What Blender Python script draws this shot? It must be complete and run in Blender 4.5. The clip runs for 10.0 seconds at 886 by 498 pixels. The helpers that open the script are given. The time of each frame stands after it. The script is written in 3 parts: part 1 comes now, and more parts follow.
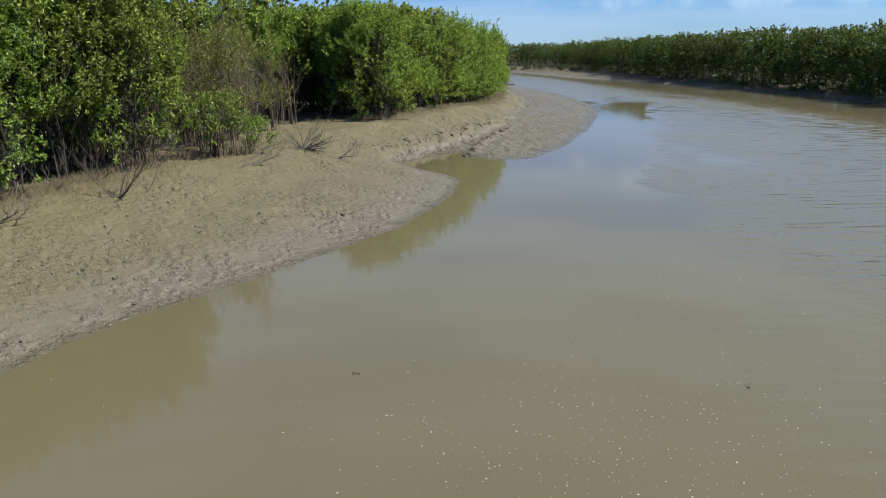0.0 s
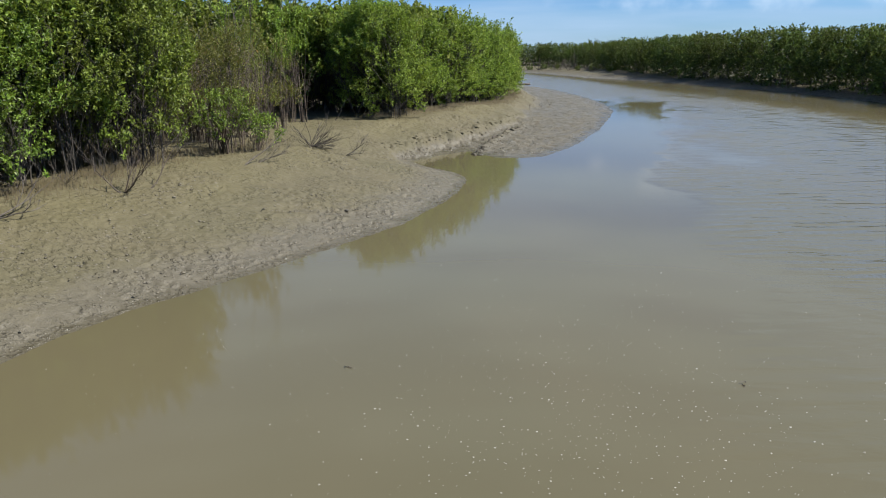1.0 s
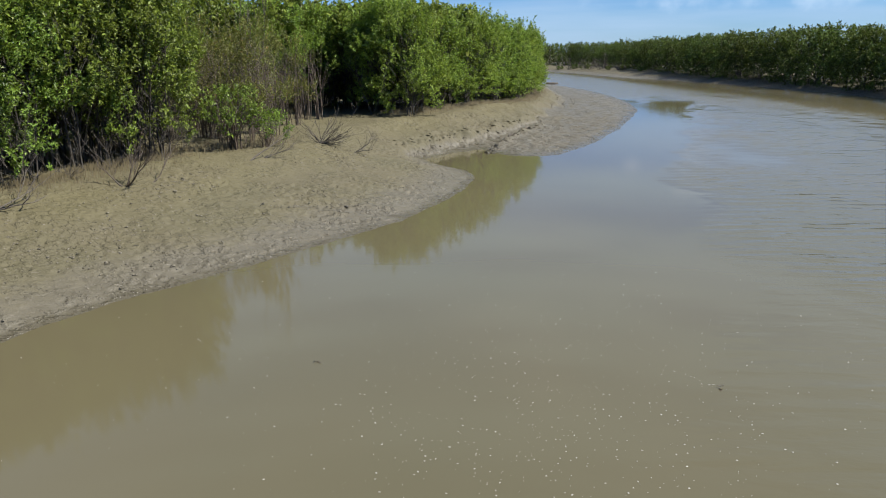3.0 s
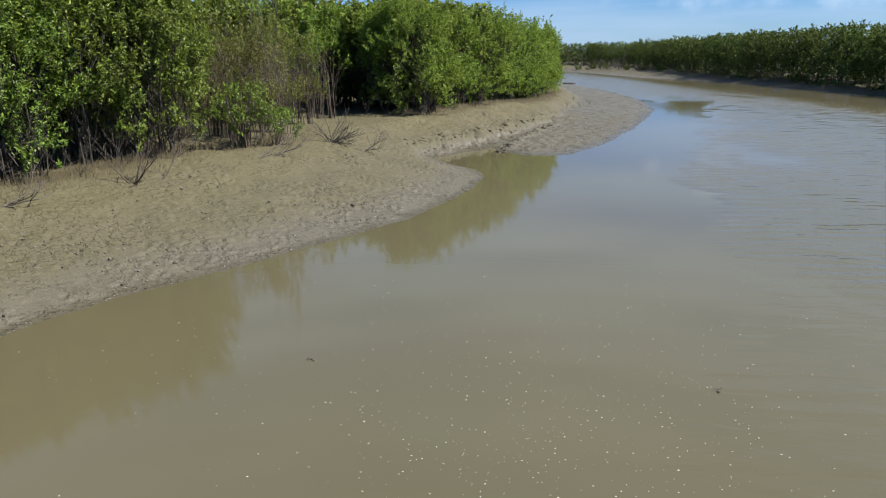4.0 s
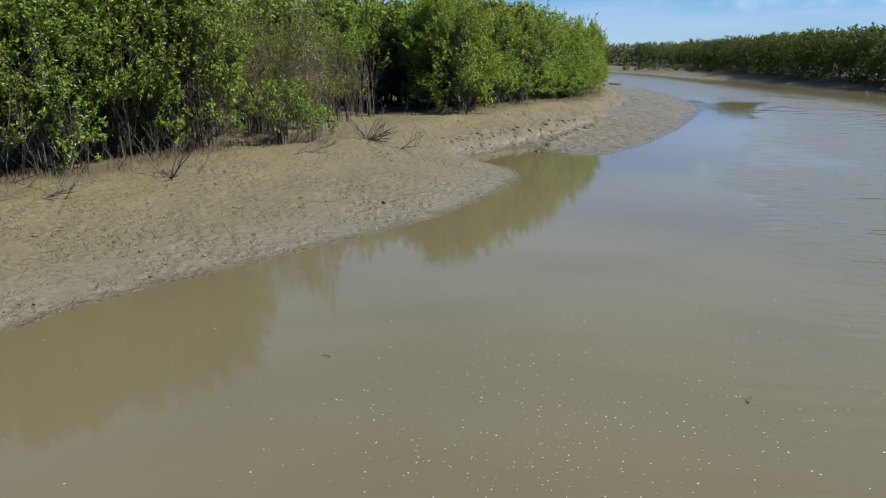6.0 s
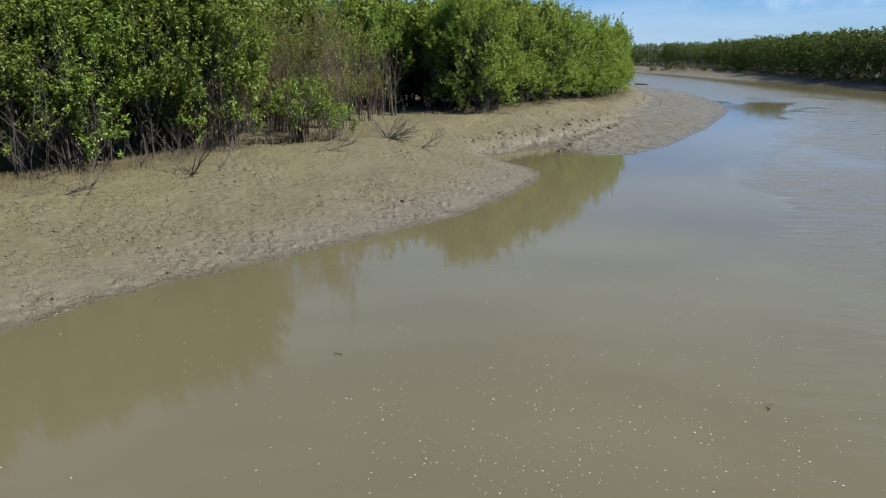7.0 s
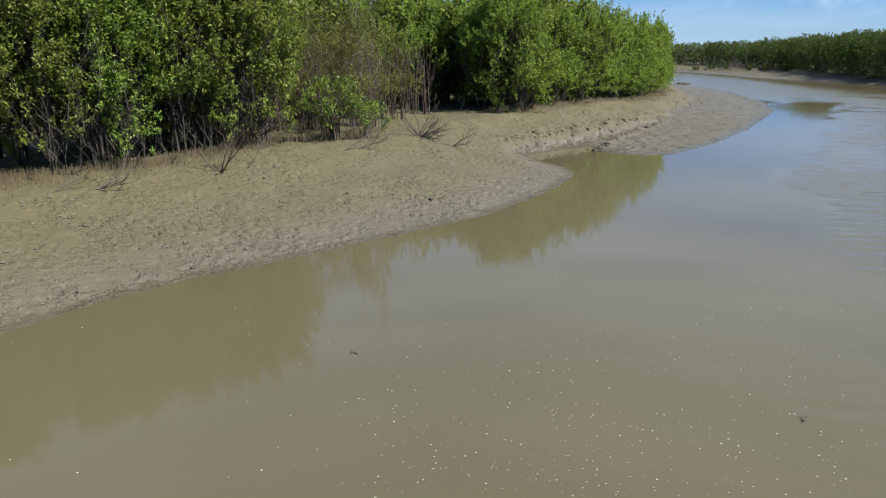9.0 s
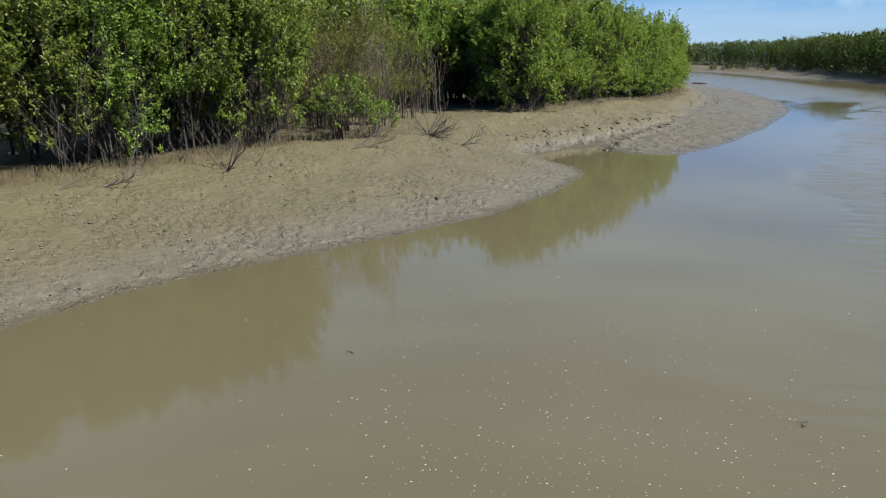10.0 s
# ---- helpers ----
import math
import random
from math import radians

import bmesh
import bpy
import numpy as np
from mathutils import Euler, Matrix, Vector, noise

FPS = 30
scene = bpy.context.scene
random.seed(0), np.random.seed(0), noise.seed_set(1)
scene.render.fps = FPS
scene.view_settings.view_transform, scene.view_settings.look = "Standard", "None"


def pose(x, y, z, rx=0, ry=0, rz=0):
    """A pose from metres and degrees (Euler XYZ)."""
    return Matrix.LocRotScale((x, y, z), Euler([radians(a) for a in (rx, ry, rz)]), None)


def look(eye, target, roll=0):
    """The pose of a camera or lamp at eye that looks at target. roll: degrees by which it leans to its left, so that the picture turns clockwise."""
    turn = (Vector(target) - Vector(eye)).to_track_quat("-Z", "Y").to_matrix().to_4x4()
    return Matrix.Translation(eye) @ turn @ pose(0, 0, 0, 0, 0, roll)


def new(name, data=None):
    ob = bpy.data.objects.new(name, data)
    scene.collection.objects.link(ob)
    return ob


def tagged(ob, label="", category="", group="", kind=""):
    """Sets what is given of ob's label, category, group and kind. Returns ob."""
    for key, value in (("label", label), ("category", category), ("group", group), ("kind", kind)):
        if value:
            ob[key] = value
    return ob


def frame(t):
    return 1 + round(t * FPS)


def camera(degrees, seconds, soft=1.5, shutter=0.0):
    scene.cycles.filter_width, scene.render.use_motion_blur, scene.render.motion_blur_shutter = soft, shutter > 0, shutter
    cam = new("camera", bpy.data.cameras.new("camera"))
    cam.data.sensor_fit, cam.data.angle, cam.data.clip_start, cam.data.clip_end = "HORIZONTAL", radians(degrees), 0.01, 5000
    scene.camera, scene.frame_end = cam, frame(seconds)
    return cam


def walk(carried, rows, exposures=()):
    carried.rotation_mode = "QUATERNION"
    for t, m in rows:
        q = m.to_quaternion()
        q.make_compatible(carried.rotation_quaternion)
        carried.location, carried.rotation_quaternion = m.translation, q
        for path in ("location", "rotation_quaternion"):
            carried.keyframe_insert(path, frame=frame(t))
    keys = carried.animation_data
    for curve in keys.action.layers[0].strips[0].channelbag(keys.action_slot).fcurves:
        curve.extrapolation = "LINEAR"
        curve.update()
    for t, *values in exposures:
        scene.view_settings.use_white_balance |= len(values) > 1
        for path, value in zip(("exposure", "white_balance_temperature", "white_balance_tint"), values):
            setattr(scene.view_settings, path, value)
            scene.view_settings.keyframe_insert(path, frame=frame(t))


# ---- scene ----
cam = camera(66.0, 10.0, soft=1.1)
PATH = [
    (0, (-1.557, -0.372, 5.511), (-1.574, 1.545, 4.94), -0.6),
    (0.5, (-1.342, -0.369, 5.447), (-1.383, 1.548, 4.877), -0.6),
    (1, (-1.136, -0.339, 5.383), (-1.202, 1.577, 4.814), -0.6),
    (1.5, (-0.88, -0.291, 5.295), (-0.97, 1.625, 4.728), -0.7),
    (2, (-0.632, -0.238, 5.243), (-0.743, 1.677, 4.677), -0.6),
    (2.5, (-0.355, -0.168, 5.228), (-0.49, 1.745, 4.661), -0.6),
    (4, (0.282, 0.058, 5.136), (0.069, 1.965, 4.57), -0.7),
    (4.5, (0.437, 0.118, 5.061), (0.191, 2.022, 4.497), -0.7),
    (5, (0.543, 0.204, 5.052), (0.265, 2.103, 4.488), -0.7),
    (5.5, (0.597, 0.283, 5.025), (0.29, 2.177, 4.462), -0.7),
    (7, (0.791, 0.547, 4.909), (0.383, 2.423, 4.349), -0.7),
    (7.5, (0.85, 0.629, 4.862), (0.412, 2.499, 4.303), -0.7),
    (8, (0.899, 0.735, 4.807), (0.432, 2.598, 4.249), -0.8),
    (8.5, (0.953, 0.818, 4.81), (0.462, 2.675, 4.251), -0.8),
    (9, (1.013, 0.897, 4.777), (0.499, 2.748, 4.22), -0.9),
    (9.5, (1.115, 0.983, 4.748), (0.578, 2.827, 4.192), -0.9),
    (10, (1.261, 1.073, 4.733), (0.705, 2.911, 4.176), -0.9),
]
walk(cam, [(t, look(eye, target, roll)) for t, eye, target, roll in PATH])

# ---- light ----
SUN_FROM = Vector((1.0, -0.12, 0.0)).normalized()
SUN_HEIGHT = radians(50)
scene.view_settings.exposure = 1.0


def make_world():
    world = bpy.data.worlds.new("sky")
    scene.world = world
    world.use_nodes = True
    nt = world.node_tree
    nt.nodes.clear()
    out = nt.nodes.new("ShaderNodeOutputWorld")
    bg = nt.nodes.new("ShaderNodeBackground")
    sky = nt.nodes.new("ShaderNodeTexSky")
    sky.sky_type = "NISHITA"
    sky.sun_disc = False
    sky.sun_elevation = SUN_HEIGHT
    sky.sun_rotation = math.atan2(SUN_FROM.x, SUN_FROM.y)
    sky.air_density, sky.dust_density, sky.ozone_density = 1.0, 0.0, 5.0
    # thin high cloud, drawn out sideways
    co = nt.nodes.new("ShaderNodeTexCoord")
    mp = nt.nodes.new("ShaderNodeMapping")
    mp.inputs["Scale"].default_value = (1.1, 1.1, 11.0)
    mp.inputs["Location"].default_value = (2.1, 0.7, 1.3)
    no = nt.nodes.new("ShaderNodeTexNoise")
    no.inputs["Scale"].default_value = 1.7
    no.inputs["Detail"].default_value = 6.0
    no.inputs["Roughness"].default_value = 0.55
    ramp = nt.nodes.new("ShaderNodeValToRGB")
    ramp.color_ramp.elements[0].position, ramp.color_ramp.elements[1].position = 0.4, 0.66
    ramp.color_ramp.elements[0].color, ramp.color_ramp.elements[1].color = (0, 0, 0, 1), (0.75, 0.75, 0.75, 1)
    mix = nt.nodes.new("ShaderNodeMix")
    mix.data_type = "RGBA"
    mix.inputs["B"].default_value = (4.8, 6.8, 9.4, 1)
    link = nt.links.new
    link(co.outputs["Generated"], mp.inputs["Vector"])
    link(mp.outputs["Vector"], no.inputs["Vector"])
    link(no.outputs["Fac"], ramp.inputs["Fac"])
    # hazier and whiter overhead than low down
    part_z = nt.nodes.new("ShaderNodeSeparateXYZ")
    veil = nt.nodes.new("ShaderNodeMapRange")
    for i, v in enumerate((0.05, 0.32, 0.0, 0.55)):
        veil.inputs[i + 1].default_value = v
    # the haze thins out again towards the zenith
    clear = nt.nodes.new("ShaderNodeMapRange")
    for i, v in enumerate((0.55, 0.85, 1.0, 0.15)):
        clear.inputs[i + 1].default_value = v
    thin = nt.nodes.new("ShaderNodeMath")
    thin.operation = "MULTIPLY"
    both = nt.nodes.new("ShaderNodeMath")
    both.operation, both.use_clamp = "ADD", True
    link(co.outputs["Generated"], part_z.inputs[0])
    link(part_z.outputs["Z"], veil.inputs[0])
    link(part_z.outputs["Z"], clear.inputs[0])
    link(veil.outputs[0], both.inputs[0])
    link(ramp.outputs["Color"], both.inputs[1])
    link(both.outputs[0], thin.inputs[0])
    north = nt.nodes.new("ShaderNodeMapRange")
    for i, v in enumerate((-0.25, 0.45, 0.0, 1.0)):
        north.inputs[i + 1].default_value = v
    north_clear = nt.nodes.new("ShaderNodeMath")
    north_clear.operation = "MULTIPLY"
    link(part_z.outputs["Y"], north.inputs[0])
    link(north.outputs[0], north_clear.inputs[0])
    link(clear.outputs[0], north_clear.inputs[1])
    link(north_clear.outputs[0], thin.inputs[1])
    link(thin.outputs[0], mix.inputs["Factor"])
    tint = nt.nodes.new("ShaderNodeMix")
    tint.data_type, tint.blend_type = "RGBA", "MULTIPLY"
    tint.inputs["Factor"].default_value = 1.0
    tint.inputs["B"].default_value = (0.55, 0.84, 1.36, 1)
    link(sky.outputs["Color"], tint.inputs["A"])
    link(tint.outputs["Result"], mix.inputs["A"])
    # small white clouds over the river and a long pale streak low down
    last = mix.outputs["Result"]
    for way, wide, high, much in (((0.185, 0.968, 0.163), 0.032, 0.013, 0.38), ((0.271, 0.943, 0.19), 0.04, 0.02, 0.34), ((0.5, 0.86, 0.06), 0.34, 0.018, 0.36)):
        off = nt.nodes.new("ShaderNodeVectorMath")
        off.operation = "SUBTRACT"
        off.inputs[1].default_value = way
        shrink = nt.nodes.new("ShaderNodeVectorMath")
        shrink.operation = "MULTIPLY"
        shrink.inputs[1].default_value = (1 / wide, 1 / wide, 1 / high)
        far = nt.nodes.new("ShaderNodeVectorMath")
        far.operation = "LENGTH"
        rag = nt.nodes.new("ShaderNodeTexNoise")
        rag.inputs["Scale"].default_value, rag.inputs["Detail"].default_value = 22.0, 4.0
        edge = nt.nodes.new("ShaderNodeMath")
        edge.operation = "MULTIPLY_ADD"
        edge.inputs[1].default_value = 2.4
        puff = nt.nodes.new("ShaderNodeMapRange")
        puff.interpolation_type = "SMOOTHSTEP"
        for i, v in enumerate((2.4, 1.2, 0.0, much)):
            puff.inputs[i + 1].default_value = v
        white = nt.nodes.new("ShaderNodeMix")
        white.data_type = "RGBA"
        white.inputs["B"].default_value = (11.5, 12.6, 14.0, 1)
        link(co.outputs["Generated"], off.inputs[0])
        link(off.outputs["Vector"], shrink.inputs[0])
        link(shrink.outputs["Vector"], far.inputs[0])
        link(co.outputs["Generated"], rag.inputs["Vector"])
        link(rag.outputs["Fac"], edge.inputs[0])
        link(far.outputs["Value"], edge.inputs[2])
        link(edge.outputs[0], puff.inputs[0])
        link(puff.outputs[0], white.inputs["Factor"])
        link(last, white.inputs["A"])
        last = white.outputs["Result"]
    link(last, bg.inputs["Color"])
    bg.inputs["Strength"].default_value = 0.047
    link(bg.outputs["Background"], out.inputs["Surface"])


make_world()
sun_data = bpy.data.lights.new("sun", "SUN")
sun_data.energy, sun_data.angle, sun_data.color = 5.0, radians(0.53), (1.0, 0.975, 0.92)
sun = new("sun", sun_data)
sun_way = Vector((SUN_FROM.x * math.cos(SUN_HEIGHT), SUN_FROM.y * math.cos(SUN_HEIGHT), math.sin(SUN_HEIGHT)))
sun.matrix_world = look(sun_way * 60, (0, 0, 0))


# ---- materials ----
class Nodes:
    """Short hand for building a node material."""

    def __init__(self, name):
        self.mat = bpy.data.materials.new(name)
        self.mat.use_nodes = True
        self.nt = self.mat.node_tree
        self.nt.nodes.clear()
        self.out = self.add("ShaderNodeOutputMaterial")
        self.bsdf = self.add("ShaderNodeBsdfPrincipled")
        self.join(self.bsdf.outputs["BSDF"], self.out.inputs["Surface"])

    def add(self, kind, **values):
        n = self.nt.nodes.new(kind)
        for key, v in values.items():
            n.inputs[key].default_value = v
        return n

    def join(self, a, b):
        self.nt.links.new(a, b)

    def where(self, scale=(1, 1, 1), turn=0.0, space="world"):
        if space == "world":
            src = self.add("ShaderNodeNewGeometry").outputs["Position"]
        else:
            src = self.add("ShaderNodeTexCoord").outputs["Object"]
        m = self.add("ShaderNodeMapping", Scale=scale, Rotation=(0, 0, turn))
        self.join(src, m.inputs["Vector"])
        return m.outputs["Vector"]

    def noise(self, vector, scale, detail=4.0, rough=0.55, distort=0.0):
        n = self.add("ShaderNodeTexNoise", Scale=scale, Detail=detail, Roughness=rough, Distortion=distort)
        self.join(vector, n.inputs["Vector"])
        return n.outputs["Fac"]

    def span(self, value, a, b, c=0.0, d=1.0):
        n = self.add("ShaderNodeMapRange")
        n.interpolation_type = "SMOOTHSTEP"
        for i, v in enumerate((a, b, c, d)):
            n.inputs[i + 1].default_value = v
        self.join(value, n.inputs[0])
        return n.outputs[0]

    def math(self, op, a, b=None):
        n = self.add("ShaderNodeMath")
        n.operation = op
        for i, v in enumerate((a, b)):
            if isinstance(v, (int, float)):
                n.inputs[i].default_value = v
            elif v is not None:
                self.join(v, n.inputs[i])
        return n.outputs[0]

    def mix(self, fac, a, b):
        n = self.add("ShaderNodeMix")
        n.data_type = "RGBA"
        for key, v in (("Factor", fac), ("A", a), ("B", b)):
            if isinstance(v, tuple):
                n.inputs[key].default_value = (*v, 1)
            elif isinstance(v, (int, float)):
                n.inputs[key].default_value = v
            else:
                self.join(v, n.inputs[key])
        return n.outputs["Result"]

    def bump(self, height, distance, strength=1.0, before=None):
        n = self.add("ShaderNodeBump", Distance=distance, Strength=strength)
        self.join(height, n.inputs["Height"])
        if before is not None:
            self.join(before, n.inputs["Normal"])
        return n.outputs["Normal"]

    def set(self, key, v):
        if isinstance(v, tuple):
            self.bsdf.inputs[key].default_value = (*v, 1)
        elif isinstance(v, (int, float)):
            self.bsdf.inputs[key].default_value = v
        else:
            self.join(v, self.bsdf.inputs[key])


def mud_material():
    m = Nodes("tidal_mud")
    p = m.where()
    z = m.add("ShaderNodeSeparateXYZ")
    m.join(m.add("ShaderNodeNewGeometry").outputs["Position"], z.inputs[0])
    broad, mid, fine = m.noise(p, 0.35, 4), m.noise(p, 2.2, 5), m.noise(p, 14, 5, 0.65)
    level = m.math("ADD", z.outputs["Z"], m.math("MULTIPLY", m.math("SUBTRACT", mid, 0.5), 0.5))
    wet = m.span(level, 0.5, 0.16)
    dry = m.mix(m.span(broad, 0.38, 0.62), (0.088, 0.075, 0.041), (0.081, 0.071, 0.037))
    dry = m.mix(m.span(mid, 0.4, 0.7, 0, 0.5), dry, (0.101, 0.088, 0.053))
    grey = m.mix(m.span(mid, 0.35, 0.65), (0.091, 0.080, 0.055), (0.103, 0.091, 0.064))
    col = m.mix(wet, dry, grey)
    # a skin of yellowish algae on the higher mud
    skin = m.math("MULTIPLY", m.span(level, 0.62, 1.15), m.span(broad, 0.3, 0.62, 0.3, 0.75))
    col = m.mix(skin, col, (0.098, 0.084, 0.04))
    col = m.mix(m.span(fine, 0.52, 0.75, 0, 0.5), col, (0.117, 0.102, 0.072))
    col = m.mix(m.span(fine, 0.42, 0.25, 0, 0.55), col, (0.043, 0.035, 0.020))
    grain = m.noise(m.where((1.0, 1.5, 1), radians(25)), 6.0, 2, 0.5, 0.2)
    col = m.mix(m.span(grain, 0.685, 0.76, 0, 0.75), col, (0.025, 0.021, 0.014))
    col = m.mix(m.span(grain, 0.35, 0.27, 0, 0.7), col, (0.131, 0.114, 0.083))
    # soaked strip along the waterline
    soaked = m.span(m.math("ADD", z.outputs["Z"], m.math("MULTIPLY", m.math("SUBTRACT", mid, 0.5), 0.06)), 0.075, 0.015)
    col = m.mix(m.math("MULTIPLY", soaked, 0.75), col, (0.072, 0.062, 0.040))
    m.set("Base Color", col)
    film = m.math("MULTIPLY", m.span(m.noise(m.where((1, 2.2, 1)), 1.1, 4, 0.6), 0.42, 0.6), m.span(z.outputs["Z"], 0.34, 0.16))
    m.set("Roughness", m.math("SUBTRACT", m.math("ADD", m.span(level, 0.02, 0.5, 0.46, 0.66), m.math("MULTIPLY", mid, 0.12)), m.math("ADD", m.math("MULTIPLY", film, 0.13), m.math("MULTIPLY", soaked, 0.2))))
    m.set("Specular IOR Level", 0.3)
    flecks = m.noise(m.where((1.0, 1.4, 1), radians(-15)), 5.0, 3, 0.55, 0.3)
    marks = m.math("MULTIPLY", m.span(flecks, 0.42, 0.72), m.span(m.noise(p, 0.9, 3), 0.4, 0.58, 0.2, 1))
    n = m.bump(mid, 0.04, 0.3)
    n = m.bump(marks, 0.065, 0.75, n)
    n = m.bump(fine, 0.03, 0.68, n)
    n = m.bump(m.noise(p, 34, 3, 0.6), 0.01, 0.5, n)
    m.set("Normal", n)
    return m.mat


def water_material():
    m = Nodes("silty_river_water")
    p = m.where()
    xyz = m.add("ShaderNodeSeparateXYZ")
    m.join(m.add("ShaderNodeNewGeometry").outputs["Position"], xyz.inputs[0])
    broad = m.noise(m.where((1, 0.6, 1)), 0.12, 3)
    col = m.mix(m.span(broad, 0.35, 0.65), (0.083, 0.073, 0.04), (0.091, 0.078, 0.043))
    m.set("Base Color", col)
    m.set("IOR", 1.33)
    patch = m.noise(m.where((1, 0.7, 1)), 0.16, 3, 0.5, 0.6)
    ruffle = m.math("SUBTRACT", xyz.outputs["X"], m.math("MULTIPLY", xyz.outputs["Y"], 0.26))
    ruffle = m.math("ADD", ruffle, m.math("MULTIPLY", m.math("SUBTRACT", patch, 0.5), 14.0))
    ruffle = m.span(ruffle, -0.5, 4.5, 0.012, 1.0)
    breeze = m.math("ADD", xyz.outputs["Y"], m.math("MULTIPLY", patch, 30.0))
    ruffle = m.math("MAXIMUM", ruffle, m.span(breeze, 78, 94, 0, 0.7))
    # waves too small to tell apart with distance spread the mirror image
    # sheltered under the right-hand bank
    lee = m.span(m.math("ADD", xyz.outputs["X"], m.math("MULTIPLY", xyz.outputs["Y"], 0.2)), 36.5, 44.5, 1.0, 0.1)
    m.set("Roughness", m.math("ADD", 0.06, m.math("MULTIPLY", m.math("MULTIPLY", lee, ruffle), m.span(xyz.outputs["Y"], 35, 85, 0.0, 0.22))))
    # long wavy crests in drifting patches, with shorter chop over them
    crest = m.add("ShaderNodeTexWave", Scale=0.5, Distortion=5.0, **{"Detail": 2.0, "Detail Scale": 0.9, "Detail Roughness": 0.5})
    crest.bands_direction = "Y"
    m.join(m.where((0.45, 1, 1), radians(-7)), crest.inputs["Vector"])
    gust = m.span(m.noise(m.where((0.55, 1, 1), radians(-12)), 0.33, 3, 0.55, 0.4), 0.36, 0.62)
    long = m.noise(m.where((0.7, 2.3, 1), radians(-8)), 1.0, 2, 0.5, 0.6)
    short = m.noise(m.where((2.2, 5.0, 1), radians(10)), 1.3, 3, 0.55, 0.3)
    both = m.math("ADD", m.math("MULTIPLY", long, 0.62), m.math("MULTIPLY", short, 0.16))
    both = m.math("ADD", both, m.math("MULTIPLY", m.math("MULTIPLY", crest.outputs["Fac"], gust), m.span(xyz.outputs["Y"], 14, 34, 0.26, 0.05)))
    calmer = m.math("MULTIPLY", ruffle, m.span(xyz.outputs["Y"], 16, 50, 1.0, 0.6))
    n = m.bump(m.math("MULTIPLY", both, calmer), 0.06, 1.0)
    swell = m.noise(m.where((0.35, 0.9, 1)), 1.0, 2)
    n = m.bump(swell, 0.0015, 1.0, n)
    # steep little wavelets far out, of which the near faces show most
    tilt = m.add("ShaderNodeTexNoise", Scale=1.6, Detail=2.0)
    m.join(m.where((0.5, 1.2, 1)), tilt.inputs["Vector"])
    lean = m.add("ShaderNodeVectorMath")
    lean.operation = "MULTIPLY_ADD"
    m.join(tilt.outputs["Color"], lean.inputs[0])
    lean.inputs[1].default_value, lean.inputs[2].default_value = (0.1, 0.26, 0), (-0.05, -0.21, 0)
    size = m.add("ShaderNodeVectorMath")
    size.operation = "SCALE"
    m.join(lean.outputs["Vector"], size.inputs[0])
    m.join(m.math("MULTIPLY", lee, m.math("MULTIPLY", ruffle, m.span(xyz.outputs["Y"], 5, 45))), size.inputs["Scale"])
    total = m.add("ShaderNodeVectorMath")
    total.operation = "ADD"
    m.join(n, total.inputs[0])
    m.join(size.outputs["Vector"], total.inputs[1])
    unit = m.add("ShaderNodeVectorMath")
    unit.operation = "NORMALIZE"
    m.join(total.outputs["Vector"], unit.inputs[0])
    m.set("Normal", unit.outputs["Vector"])
    return m.mat


def leaf_material(name, light, dark, pale, shine=0.42, thinness=0.5):
    m = Nodes(name)
    g = m.add("ShaderNodeNewGeometry")
    rnd = m.add("ShaderNodeObjectInfo").outputs["Random"]
    col = m.mix(g.outputs["Random Per Island"], dark, light)
    col = m.mix(m.span(g.outputs["Random Per Island"], 0.9, 1.0, 0, 0.8), col, pale)
    hue = m.add("ShaderNodeHueSaturation")
    m.join(m.math("ADD", m.math("MULTIPLY", rnd, 0.035), 0.482), hue.inputs["Hue"])
    m.join(m.math("ADD", m.math("MULTIPLY", rnd, 0.35), 0.82), hue.inputs["Value"])
    m.join(col, hue.inputs["Color"])
    m.set("Base Color", hue.outputs["Color"])
    m.set("Roughness", shine)
    m.set("Specular IOR Level", 0.32 if shine < 0.55 else 0.2)
    thin = m.add("ShaderNodeBsdfTranslucent")
    glow = m.mix(0.4, hue.outputs["Color"], (0.25, 0.31, 0.03))
    m.join(glow, thin.inputs["Color"])
    both = m.add("ShaderNodeMixShader", Fac=thinness)
    m.join(m.bsdf.outputs["BSDF"], both.inputs[1])
    m.join(thin.outputs["BSDF"], both.inputs[2])
    m.join(both.outputs["Shader"], m.out.inputs["Surface"])
    return m.mat


def bark_material(name, a, b, rough=0.8):
    m = Nodes(name)
    p = m.where((1, 1, 0.25), space="object")
    n1, n2 = m.noise(p, 6, 4), m.noise(p, 40, 4, 0.65)
    col = m.mix(m.span(n1, 0.35, 0.65), a, b)
    col = m.mix(m.span(n2, 0.5, 0.7, 0, 0.5), col, tuple(0.5 * v for v in a))
    m.set("Base Color", col)
    m.set("Roughness", rough)
    m.set("Normal", m.bump(n2, 0.01, 0.7))
    return m.mat


def plain_material(name, a, b, rough=0.7):
    m = Nodes(name)
    g = m.add("ShaderNodeNewGeometry")
    col = m.mix(g.outputs["Random Per Island"], a, b)
    col = m.mix(m.span(m.noise(m.where(), 9, 3), 0.4, 0.65, 0, 0.4), col, tuple(0.6 * v for v in a))
    m.set("Base Color", col)
    m.set("Roughness", rough)
    return m.mat


